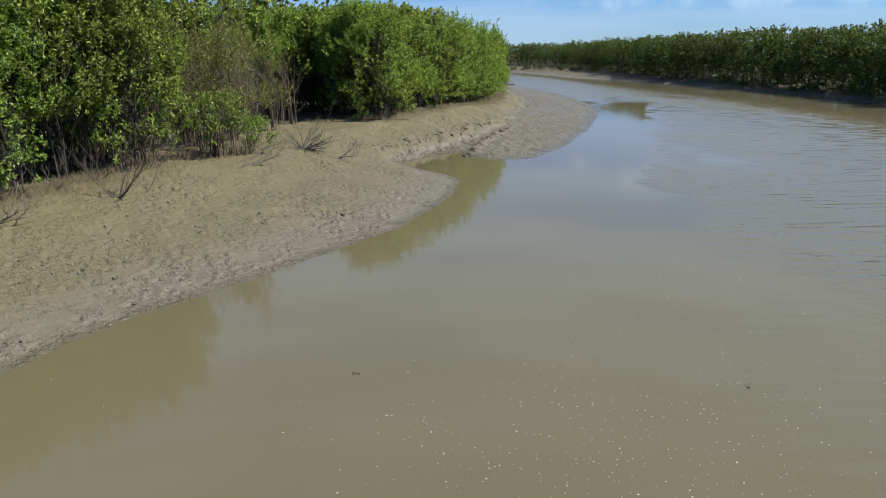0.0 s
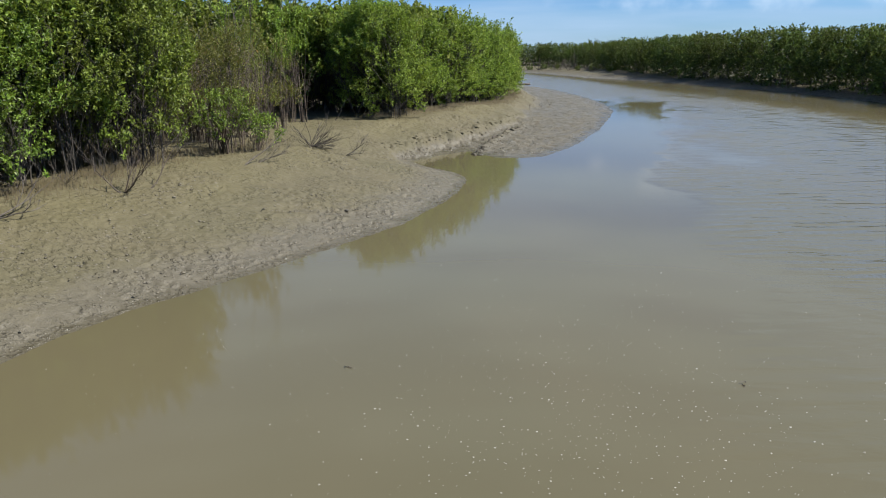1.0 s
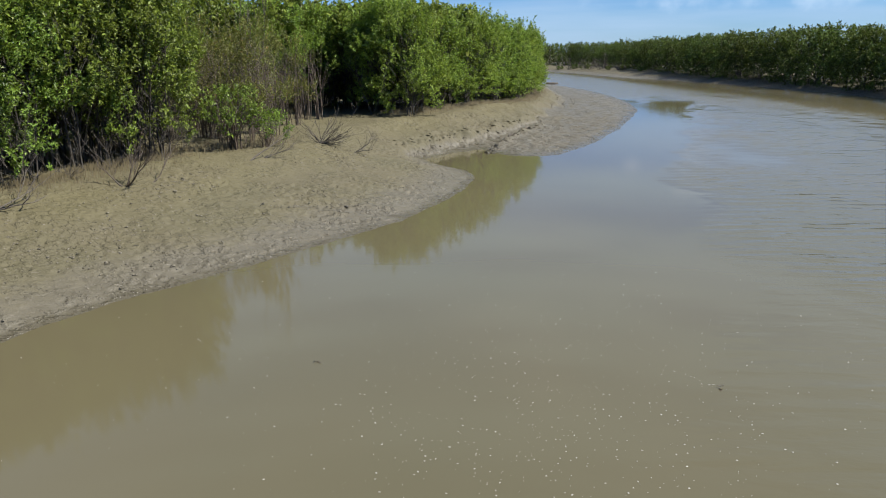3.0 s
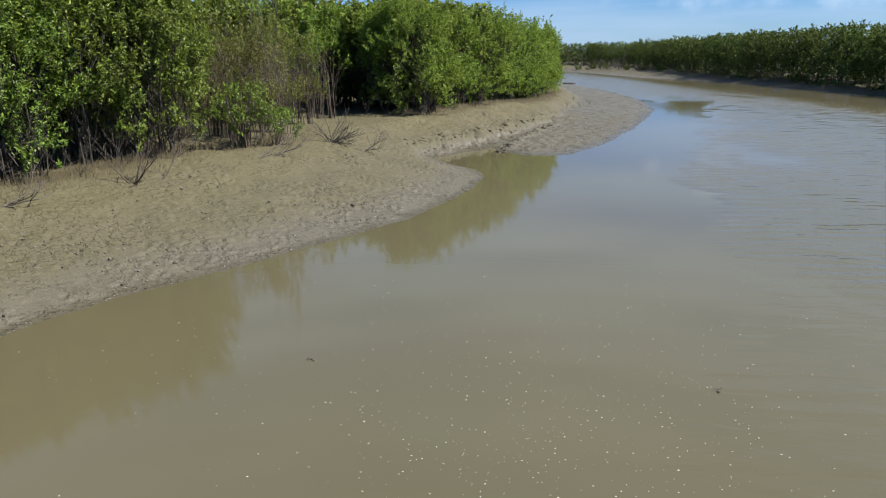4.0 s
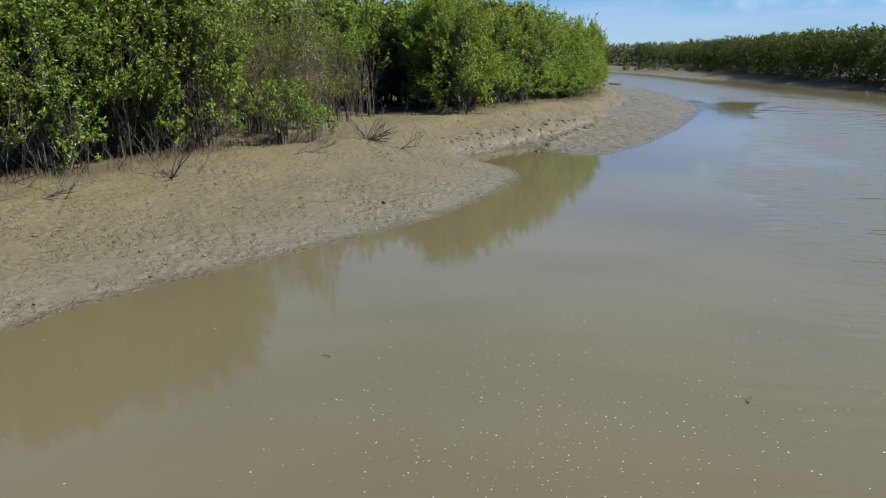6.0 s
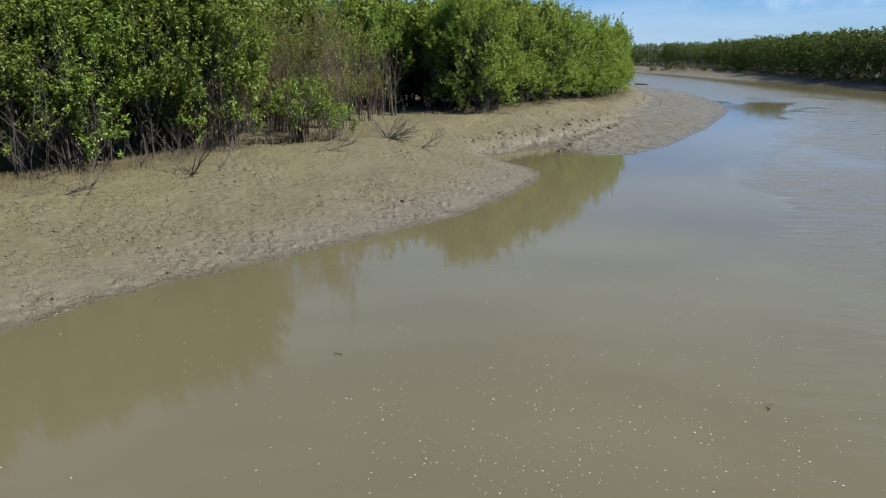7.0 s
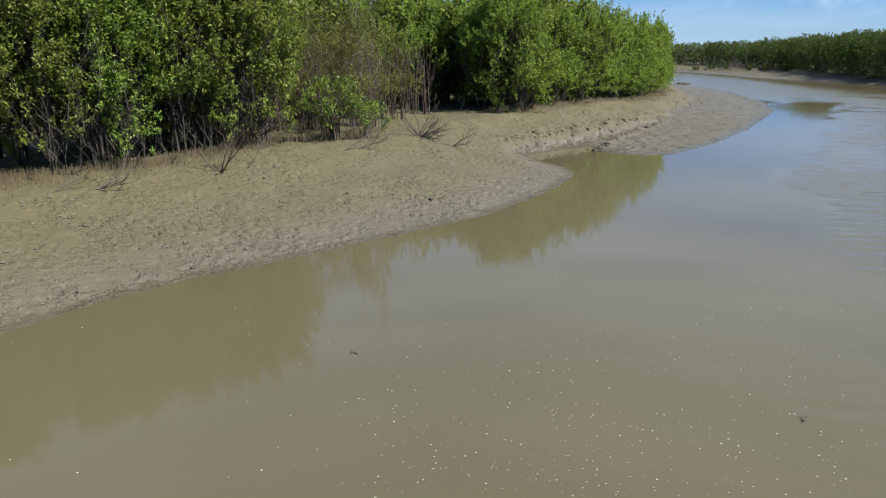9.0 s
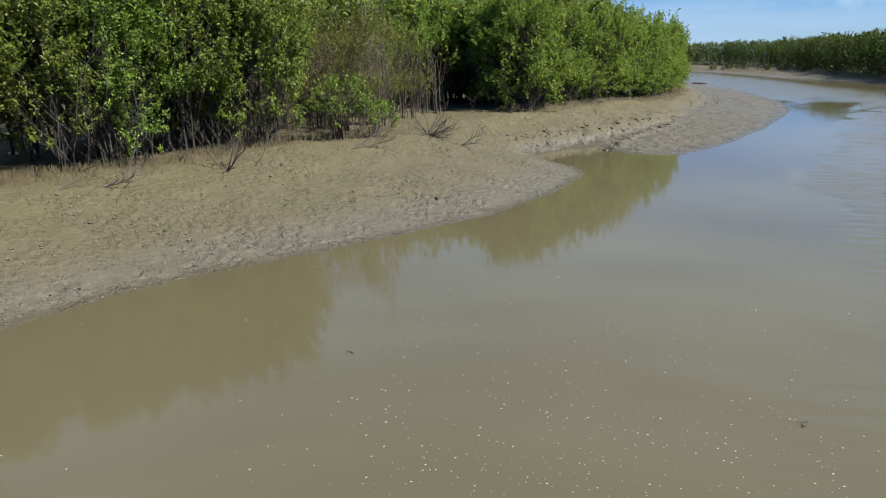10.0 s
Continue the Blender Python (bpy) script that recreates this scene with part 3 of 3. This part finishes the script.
FAR = [make_tree(s, 6.0, 2.0, 2, 180, 9, 0.31, 0.0, leaf=LEAF_FAR, reach=0.7, thick=0.04, poke=7, base=1.15, clump=3, lift=1.1) for s in (51, 52, 53)]
BUSH = make_tree(61, 2.0, 1.0, 10, 130, 15, 0.125, 0.42, bare=14, reach=0.4, thick=0.045, bark=BARK_DARK, poke=22)
BUSH_SMALL = make_tree(63, 1.2, 0.8, 6, 60, 14, 0.125, 0.3, bare=10, reach=0.45, thick=0.03, bark=BARK_DARK, poke=14)

rs = random.Random(5)
# trees of the near stand, on and behind the edge of the plateau
STAND_FRONT = [(-17.6, 4), (-17.2, 10), (-16.8, 14), (-15.9, 16.6), (-14.7, 18.7), (-13.7, 20.6), (-13.0, 22.6), (-13.3, 25.2), (-15.5, 27.0), (-19, 28)]
BEHIND = []
for depth, step in ((0.5, 1.25), (1.7, 1.4), (3.1, 1.6), (4.6, 1.9), (6.4, 2.0)):
    for (ax, ay), (bx, by) in zip(STAND_FRONT, STAND_FRONT[1:]):
        n = max(1, round(math.hypot(bx - ax, by - ay) / step))
        for k in range(n):
            t = (k + rs.uniform(0.2, 0.8)) / n
            x, y = ax + (bx - ax) * t, ay + (by - ay) * t
            nx, ny = -(by - ay), bx - ax
            q = math.hypot(nx, ny)
            x, y = x + nx / q * depth + rs.uniform(-0.3, 0.3), y + ny / q * depth + rs.uniform(-0.3, 0.3)
            kind = (rs.choice(NEAR_THIN) if rs.random() < 0.3 else rs.choice(NEAR)) if depth < 1 else rs.choice(MID) if depth < 3 else rs.choice(BACK) if depth < 5 else rs.choice(FILL)
            if depth > 3:
                BEHIND.append((kind, x, y, rs.uniform(0, 6.28), rs.uniform(0.95, 1.12)))
                continue
            plant(kind, x, y, rs.uniform(0, 6.28), rs.uniform(0.88, 1.08), "mangrove_tree",
                  "slender leafy green mangrove tree on the mud bank", "tree", "near mangrove stand")

# the low bush in front of the stand's end, and the thin reddish trees behind it
plant(BUSH, -10.8, 27.0, 0.4, 1.05, "mangrove_bush", "low bushy green mangrove with dark stems on bare mud", "bush", "")
plant(BUSH_SMALL, -9.7, 27.6, 1.0, 1.0, "mangrove_bush", "small bushy green mangrove beside a larger one", "bush", "")
for k, (x, y) in enumerate(((-11.9, 28.4), (-10.8, 28.8), (-12.6, 29.6), (-10.2, 29.4))):
    plant(SPARSE[k % 2], x, y, 1.7 * k, 0.86 + 0.05 * k, "sparse_mangrove", "thin reddish mangrove stems with sparse olive leaves", "tree", "sparse mangroves")
for k, (x, y) in enumerate(((-13.3, 38.0), (-12.6, 38.6), (-12.0, 37.8), (-11.4, 38.4), (-10.9, 38.0), (-10.3, 38.6), (-14.2, 38.4))):
    plant(POLES[k % 2], x, y, 2.1 * k, 0.95 + 0.04 * (k % 3), "mangrove_tree", "slim bare-poled mangrove with a green top beside a dark hollow", "tree", "pole mangroves")
for x, y, turn in ((-5.5, 40.4, 0.3), (-4.9, 41.9, 1.9)):
    plant(GROVE[1], x, y, turn, 0.93, "mangrove_tree", "dense bright green mangrove tree at the river bend", "tree", "mangrove grove")
for x, y, turn in ((-12.5, 24.2, 0.5), (-13.3, 25.9, 2.2), (-12.9, 23.2, 4.0)):
    plant(NEAR[0], x, y, turn, 1.0, "mangrove_tree", "leafy green mangrove tree at the end of the stand", "tree", "near mangrove stand")
for k in range(34):
    x, y = rs.uniform(-17, -10.4), rs.uniform(28.3, 38.5)
    if y < 30.5 and x > -11.2:
        continue
    plant(rs.choice(SPARSE), x, y, rs.uniform(0, 6.28), rs.uniform(0.82, 1.06), "sparse_mangrove",
          "thin reddish mangrove stems with sparse olive leaves", "tree", "sparse mangroves")

# the grove that runs along the inlet to the point
GROVE_FRONT = [(-14.5, 44.6), (-12, 44.8), (-9.4, 44.4), (-7.0, 41.0), (-4.9, 42.9), (-3.2, 46), (-1.2, 49.6), (0.6, 54), (2.2, 59.8), (3.0, 66), (3.2, 74), (2.4, 84), (-1, 95), (-10, 106)]
for depth, step in ((0.6, 1.2), (2.3, 1.8), (4.4, 2.2), (7.0, 2.6), (10.5, 3.2)):
    for i, ((ax, ay), (bx, by)) in enumerate(zip(GROVE_FRONT, GROVE_FRONT[1:])):
        n = max(1, round(math.hypot(bx - ax, by - ay) / step))
        for k in range(n):
            t = (k + rs.uniform(0.2, 0.8)) / n
            nx, ny = -(by - ay), bx - ax
            q = math.hypot(nx, ny)
            x, y = ax + (bx - ax) * t + nx / q * depth + rs.uniform(-0.25, 0.25), ay + (by - ay) * t + ny / q * depth + rs.uniform(-0.25, 0.25)
            if i == 2 and depth > 4:
                continue
            hollow = i < 3 and depth < 4
            kind = rs.choice(HOLLOW) if hollow else rs.choice(GROVE) if depth < 1 and i < 11 else rs.choice(GROVE_MID) if depth < 3 else rs.choice(BACK) if depth < 5 else rs.choice(FILL)
            end = 0.95 - 0.08 * min(1, max(0, (i + t - 4) / 6)) * (1 if depth < 3 else 1.1)
            # unseen rows that darken the hollow from behind and above
            if i < 3 and depth > 4:
                kind = rs.choice(FILL) if depth > 6 else rs.choice(ROOF)
            if depth > 4:
                BEHIND.append((kind, x, y, rs.uniform(0, 6.28), end * rs.uniform(0.95, 1.1)))
                continue
            plant(kind, x, y, rs.uniform(0, 6.28), end * rs.uniform(0.9, 1.08), "mangrove_tree",
                  "tall bare-stemmed mangrove over a dark hollow" if hollow else "dense bright green mangrove tree at the river bend", "tree", "mangrove grove")

# wood behind both, of which only the crowns show; thickened behind the hollow and the sparse trees to block light
for k in range(60):
    x, y = -14.5 + 1.1 * (k % 12) + rs.uniform(-0.4, 0.4), 47.5 + 1.7 * (k // 12) + rs.uniform(-0.4, 0.4)
    if float(signed(PLATEAU, np.array([x]), np.array([y]), (-3000, 0))[0]) > 3.5:
        BEHIND.append((rs.choice(FILL), x, y, rs.uniform(0, 6.28), rs.uniform(0.95, 1.05)))
# low trees added so that it looks dark between the sparse stems
for k in range(16):
    x, y = rs.uniform(-21, -14.5), rs.uniform(39.5, 42.5)
    BEHIND.append((rs.choice(FILL), x, y, rs.uniform(0, 6.28), rs.uniform(0.6, 0.7)))
for k in range(16):
    x, y = -26 + 0.85 * k + rs.uniform(-0.3, 0.3), 43.6 + 1.2 * (k % 2) + rs.uniform(-0.3, 0.3)
    plant(rs.choice(GROVE_MID), x, y, rs.uniform(0, 6.28), rs.uniform(1.0, 1.08), "mangrove_tree", "light green mangrove tree behind the sparse ones", "tree", "mangrove grove")
for k in range(40):
    x, y = -28 + 1.6 * (k % 10) + rs.uniform(-0.5, 0.5), 46 + 2.4 * (k // 10) + rs.uniform(-0.5, 0.5)
    BEHIND.append((rs.choice(FILL), x, y, rs.uniform(0, 6.28), rs.uniform(1.05, 1.2)))
for k in range(45):
    x, y = rs.uniform(-44, -17), rs.uniform(26, 62)
    BEHIND.append((rs.choice(FILL), x, y, rs.uniform(0, 6.28), rs.uniform(1.0, 1.2)))
for k in range(180):
    x, y = rs.uniform(-46, 2), rs.uniform(2, 92)
    q = float(signed(PLATEAU, np.array([x]), np.array([y]), (-3000, 0))[0])
    if q > (9 if y > 36 else 8) and not (-15 < x < -3 and y < 54):
        BEHIND.append((rs.choice(FILL), x, y, rs.uniform(0, 6.28), rs.uniform(0.88, 1.04)))
# added roof of crowns that shades the hollow
for k in range(40):
    x, y = -14.5 + 2.0 * (k % 8) + rs.uniform(-0.6, 0.6), 46.5 + 2.2 * (k // 8) + rs.uniform(-0.6, 0.6)
    if x < -3.5 and float(signed(PLATEAU, np.array([x]), np.array([y]), (-3000, 0))[0]) > 3:
        BEHIND.append((rs.choice(ROOF), x, y, rs.uniform(0, 6.28), rs.uniform(0.9, 1.02)))
wood(BEHIND, "mangrove_wood", "dense green mangrove wood behind the bank, part added to block sunlight", LEAF)

# the far bank
FAR_BEHIND = []
FAR_FRONT = [(44, 20), (42, 45), (41, 62), (40, 72), (38.7, 82), (36.1, 92), (32.5, 104), (29.2, 116), (26.6, 128), (24.5, 144), (16, 161), (0, 176), (-25, 190), (-60, 204)]
for depth, step in ((0, 1.8), (1.5, 2.0), (3, 2.2), (5.5, 2.8), (9, 3.6)):
    for (ax, ay), (bx, by) in zip(FAR_FRONT, FAR_FRONT[1:]):
        n = max(1, round(math.hypot(bx - ax, by - ay) / step))
        for k in range(n):
            t = (k + rs.uniform(0.15, 0.85)) / n
            nx, ny = by - ay, -(bx - ax)
            q = math.hypot(nx, ny)
            x, y = ax + (bx - ax) * t + nx / q * depth + rs.uniform(-0.6, 0.6), ay + (by - ay) * t + ny / q * depth + rs.uniform(-0.6, 0.6)
            tall = float(np.interp(y, [62, 90, 120, 150, 200], [1.0, 0.93, 0.83, 0.72, 0.68]))
            if depth > 1:
                FAR_BEHIND.append((rs.choice(FILL), x, y, rs.uniform(0, 6.28), tall * rs.uniform(0.9, 1.06)))
                continue
            plant(rs.choice(FAR), x, y, rs.uniform(0, 6.28), tall * rs.uniform(0.86, 1.06), "mangrove_tree",
                  "green mangrove tree along the far river bank, leaf colour darkened for shade", "tree", "far bank mangroves")
wood(FAR_BEHIND, "far_mangrove_wood", "dense mangrove wood along the far river bank", LEAF_FAR)


# ---- breathing roots along the edge of the trees ----
def build_roots():
    rng = np.random.RandomState(3)
    vs, fs, count = [], [], 0
    fringe = [(STAND_FRONT, 8500, 0.95), (GROVE_FRONT[:11], 9000, 0.9), ([(-13.3, 26.2), (-10, 27.5), (-10.4, 31)], 900, 0.8)]
    for line, n, spread in fringe:
        pts = np.array(line, float)
        seg = np.linalg.norm(np.diff(pts, axis=0), axis=1)
        pick = rng.choice(len(seg), n, p=seg / seg.sum())
        t = rng.rand(n, 1)
        p = pts[pick] * (1 - t) + pts[pick + 1] * t
        way = (pts[pick + 1] - pts[pick]) / seg[pick][:, None]
        out = np.stack([way[:, 1], -way[:, 0]], 1)
        p = p + out * (np.abs(rng.normal(0, spread, (n, 1))) - 0.7) + rng.normal(0, 0.15, (n, 2))
        z = ground_height(p[:, 0], p[:, 1])
        tall = rng.uniform(0.08, 0.32, n)
        for k in range(n):
            if z[k] < 0.6 or (-12.5 < p[k, 0] < -7.3 and p[k, 1] > 36):
                continue
            w = 0.011 + 0.006 * rng.rand()
            foot = np.array([[w, 0, -0.05], [-w / 2, w * 0.87, -0.05], [-w / 2, -w * 0.87, -0.05]]) + [p[k, 0], p[k, 1], z[k]]
            tip = np.array([p[k, 0] + rng.normal(0, 0.02), p[k, 1] + rng.normal(0, 0.02), z[k] + tall[k]])
            vs += [foot, tip[None]]
            fs += [(count, count + 1, count + 3), (count + 1, count + 2, count + 3), (count + 2, count, count + 3)]
            count += 4
    me = mesh_from("breathing_roots", np.concatenate(vs), fs, ROOT)
    tagged(new("breathing_roots", me), "short yellowish brown breathing roots standing in mud", "mangrove roots", kind="stuff")


build_roots()


# ---- dead wood ----
def twigs(rng, start, way, length, rad, depth, lines, up=0.0, spread=0.6):
    n = 5
    pts, d = [np.array(start, float)], np.array(way, float)
    for _ in range(n):
        d = d + rng.normal(0, 0.13, 3) + [0, 0, up]
        d /= np.linalg.norm(d)
        pts.append(pts[-1] + d * length / n)
    lines.append((np.array(pts), np.linspace(rad, rad * 0.45, n + 1)))
    if depth:
        for _ in range(rng.randint(3, 5)):
            k = rng.randint(1, n + 1)
            side = rng.normal(0, spread, 3)
            side[2] = abs(side[2]) * 0.7
            twigs(rng, pts[k], d + side, length * rng.uniform(0.45, 0.75), rad * 0.5, depth - 1, lines, up, spread)


def dead_branch(seed, x, y, ways, length, rad, label, depth=2, up=0.02, mat=DEADWOOD, name="dead_branch", spread=0.6):
    rng = np.random.RandomState(seed)
    z = float(ground_height([x], [y])[0])
    root = new(name)
    root.matrix_basis = pose(x, y, z)
    for way in ways:
        lines = []
        twigs(rng, (rng.normal(0, 0.05), rng.normal(0, 0.05), -0.03), np.array(way, float) / np.linalg.norm(way), length * rng.uniform(0.8, 1.15), rad, depth, lines, up, spread)
        limb = part("branch", mesh_from("branch", *tubes(lines[:1], 5), mat, True), root)
        for line in lines[1:]:
            part("twig", mesh_from("twig", *tubes([line], 4), mat, True), limb)
    return tagged(root, label, "dead branch")


fan = [(math.cos(a) + 0.2, 0.25 * math.sin(5 * a), 0.06 + 0.42 * math.sin(a)) for a in np.linspace(0.05, 2.3, 22)]
dead_branch(1, -7.9, 29.5, fan, 1.2, 0.016, "dry grey dead bush lying on bare mud", 1, 0.0, spread=0.45)
dead_branch(2, -6.3, 29.0, [(1, 0.1, 0.2), (0.9, -0.3, 0.35), (0.5, 0.4, 0.3)], 0.95, 0.018, "small dry dead branch lying on bare mud", 2)
dead_branch(3, -9.3, 24.2, [(0.35, 0.8, 0.5)], 1.7, 0.032, "fallen pale dead branch propped on the mud", 2, 0.03)
dead_branch(4, -9.0, 25.0, [(0.9, 0.3, 0.12), (0.7, 0.6, 0.2)], 1.1, 0.016, "thin dead twigs lying on the mud", 2)
dead_branch(5, -11.5, 19.7, [(0.25, 0.3, 0.8), (0.6, 0.3, 0.9), (-0.6, -0.1, 0.3), (0.5, -0.1, 0.25)], 1.25, 0.026, "dark broken branches stuck upright in mud", 2, mat=BARK_DARK)
dead_branch(6, -11.0, 20.4, [(0.35, 0.4, 0.85)], 1.5, 0.022, "dark leaning branch stuck in the mud", 2, mat=BARK_DARK)
dead_branch(7, -13.4, 16.3, [(0.45, 0.75, 0.35), (0.7, 0.2, 0.1)], 1.2, 0.028, "fallen brown branch with bare twigs", 2)
dead_branch(8, -13.9, 15.2, [(0.35, 0.9, 0.3)], 1.1, 0.026, "fallen brown branch leaning on the bank", 1)
for k, (x, y, h) in enumerate([(-14.4, 19.0, 2.6), (-13.6, 20.2, 1.5), (-13.0, 21.5, 1.6), (-15.2, 17.4, 4.4), (-12.2, 23.6, 2.6)]):
    dead_branch(20 + k, x, y, [(0.2, 0.05, 1), (0.6, -0.25, 0.7), (-0.4, -0.2, 0.8), (0.8, -0.1, 0.35)], h * 0.6, 0.009 + 0.0015 * h, "bare grey dead sapling before the leafy trees", 2, 0.05, name="dead_sapling")
dead_branch(40, -7.7, 41.2, [(-0.3, 0.1, 1), (0.4, -0.1, 1)], 3.4, 0.03, "bare dead tree at the edge of the hollow", 2, 0.08, name="dead_tree")
dead_branch(41, -8.6, 39.0, [(0.5, 0.1, 0.5), (1, 0, 0.05)], 1.3, 0.022, "dead branch lying before the dark hollow", 1)
dead_branch(42, -12.3, 33.2, [(0, 0.1, 1), (0.2, 0, 1), (-0.2, 0.1, 1), (0.1, -0.1, 1)], 5.0, 0.03, "pale bare dead tree among thin mangroves", 2, 0.1, name="dead_tree")
for k, (x, y) in enumerate([(5.4, 66), (5.5, 60.5), (4.2, 58), (6.5, 63)]):
    dead_branch(50 + k, x, y, [(0.2, 0, 1), (-0.3, 0.1, 0.7)], 0.5, 0.012, "small dry twigs standing on the mud spit", 1, mat=BARK_DARK)
for k, (x, y, s) in enumerate([(17.5, 141, 1.8), (19, 138, 1.4), (14, 147, 1.6), (21.5, 131, 1.2)]):
    dead_branch(60 + k, x, y, [(0.5, 0, 0.6), (-0.6, 0.1, 0.5), (0.1, 0.1, 1), (0.9, 0, 0.1)], s, 0.07, "grey driftwood snag on the far bank", 2, mat=DEADWOOD, name="driftwood_snag")


dead_branch(70, 20.5, 141, [(0.1, 0, 1), (-0.25, 0, 1)], 2.6, 0.06, "pale bare dead trunk standing on the far bank", 1, 0.06, name="dead_tree")
LOW = make_tree(81, 0.7, 1.0, 4, 50, 12, 0.2, 0.1, leaf=LEAF_FAR, reach=0.35, thick=0.02, base=1.0)
for k, (x, y) in enumerate([(12.5, 150.5), (15, 147), (17, 143.5), (20.5, 136), (22.6, 131), (24.6, 125.5)]):
    plant(LOW, x, y, 1.3 * k, 0.8 + 0.12 * (k % 3), "low_shrub", "low green shrub on the far mud bank", "shrub", "far bank shrubs")


def log(x, y, turn, length, rad, label):
    rng = np.random.RandomState(int(abs(x) * 100))
    z = float(ground_height([x], [y])[0])
    t = np.linspace(-0.5, 0.5, 9)
    pts = np.stack([t * length, 0.04 * rng.normal(0, 1, 9), 0.02 * rng.normal(0, 1, 9)], 1)
    r = rad * (1 - 0.4 * (t + 0.5)) * rng.uniform(0.9, 1.1, 9)
    r[[0, -1]] *= 0.5
    ob = new("driftwood_log", mesh_from("driftwood_log", *tubes([(pts, r)], 8), BARK_DARK, True))
    ob.matrix_basis = pose(x, y, max(z, 0) + rad * 0.25, 0, 0, turn)
    tagged(ob, label, "log")


log(7.3, 100.6, 3, 1.8, 0.22, "dark driftwood log stranded at the waterline")
log(0.4, 39.5, 78, 3.2, 0.07, "dark sunken stick along the inlet's edge")
log(1.7, 44.5, 68, 1.5, 0.06, "dark sunken stick along the channel edge")


log(-3.2, 10.5, 35, 0.1, 0.009, "dark waterlogged twig floating on brown water")
log(3.4, 9.9, 120, 0.11, 0.01, "dark waterlogged twig floating on brown water")


# ---- foam on the water, lumps on the mud ----
def build_foam():
    rng = np.random.RandomState(9)
    vs, fs, count = [], [], 0
    spots = [(-0.2, 7.6, 1.3, 120), (0.9, 8.6, 1.6, 110), (3.3, 8.0, 1.3, 70), (-3.5, 9.6, 2.4, 40), (1.6, 12.5, 2.2, 60), (-1.5, 12.0, 2.5, 40), (-5.5, 10.0, 2.0, 16), (6, 11, 2.0, 40)]
    for cx, cy, spread, n in spots:
        for _ in range(int(2.4 * n)):
            x, y = rng.normal(cx, spread), rng.normal(cy, spread)
            if signed(SHORE_LEFT, np.array([x]), np.array([y]), (-3000, 0))[0] > -0.4:
                continue
            r = 0.0045 + 0.008 * rng.rand() ** 2
            a = np.arange(6) * np.pi / 3
            w = r * rng.uniform(0.6, 1.3, 6)
            vs.append(np.stack([x + w * np.cos(a) * 1.3, y + w * np.sin(a), np.full(6, 0.003)], 1))
            vs.append(np.array([[x, y, 0.003 + r * 0.5]]))
            fs += [(count + k, count + (k + 1) % 6, count + 6) for k in range(6)]
            count += 7
    tagged(new("foam_flecks", mesh_from("foam_flecks", np.concatenate(vs), fs, FOAM)), "small pale foam flecks floating on brown water", "foam", kind="stuff")


def clods(name, spots, radii, mat, flat, label, category, seed):
    """Uneven lumps of mud, joined into one mesh."""
    rng = np.random.RandomState(seed)
    b = bmesh.new()
    bmesh.ops.create_icosphere(b, subdivisions=1, radius=1.0)
    ball = np.array([q.co[:] for q in b.verts])
    tri = np.array([[q.index for q in f.verts] for f in b.faces])
    b.free()
    n = len(spots)
    v = ball[None] * rng.uniform(0.7, 1.3, (n, len(ball), 1)) * rng.uniform(0.7, 1.8, (n, 1, 3)) * [1, 1, flat] * radii[:, None, None]
    v = v + np.column_stack([spots, ground_height(spots[:, 0], spots[:, 1]) - 0.004])[:, None]
    f = tri[None] + (np.arange(n) * len(ball))[:, None, None]
    tagged(new(name, mesh_from(name, v.reshape(-1, 3), f.reshape(-1, 3), mat, True)), label, category, kind="stuff")


def build_lumps():
    rng = np.random.RandomState(19)
    spots = np.column_stack([rng.uniform(-16, 6, 60000), rng.uniform(9, 47, 60000)])
    z = ground_height(spots[:, 0], spots[:, 1])
    thick = fbm(spots[:, 0] * 0.6 + 3, spots[:, 1] * 0.6 - 8, 3) > rng.uniform(-0.06, 0.4, len(spots))
    spots = spots[thick & (z > 0.05) & (z < 1.25)]
    dark = (rng.rand(len(spots)) < 0.035) & (ground_height(spots[:, 0], spots[:, 1]) < 0.9) & (spots[:, 1] < 34)
    clods("mud_lumps", spots[dark], 0.014 + 0.04 * rng.rand(dark.sum()) ** 2, CLOD, 0.5, "dark wet mud lumps and crab pellets on the bank", "mud lumps", 20)
    pale = spots[~dark]
    clods("mud_crumbs", pale, 0.008 + 0.03 * rng.rand(len(pale)) ** 2.5, CRUMB, 0.4, "small crumbs of tan mud strewn over the bank, paled to show highlights", "mud crumbs", 21)
    # broken clods along the ledge beside the gully
    spots = np.column_stack([rng.uniform(-6.5, 4.5, 60000), rng.uniform(33, 50, 60000)])
    p = -signed(PLATEAU, spots[:, 0], spots[:, 1], (-3000, 0))
    lip = distance(SPIT_EDGE, spots[:, 0], spots[:, 1])
    spots = spots[(np.abs(p - 2.85 + rng.normal(0, 0.2, len(p))) < 0.16) & (rng.rand(len(p)) < 0.08) | (lip < 0.2) & (rng.rand(len(p)) < 0.08)]
    clods("ledge_clods", spots, 0.03 + 0.08 * rng.rand(len(spots)) ** 2, MUD, 0.4, "broken clods of mud along the crumbling ledge", "mud clods", 22)


build_foam()
build_lumps()
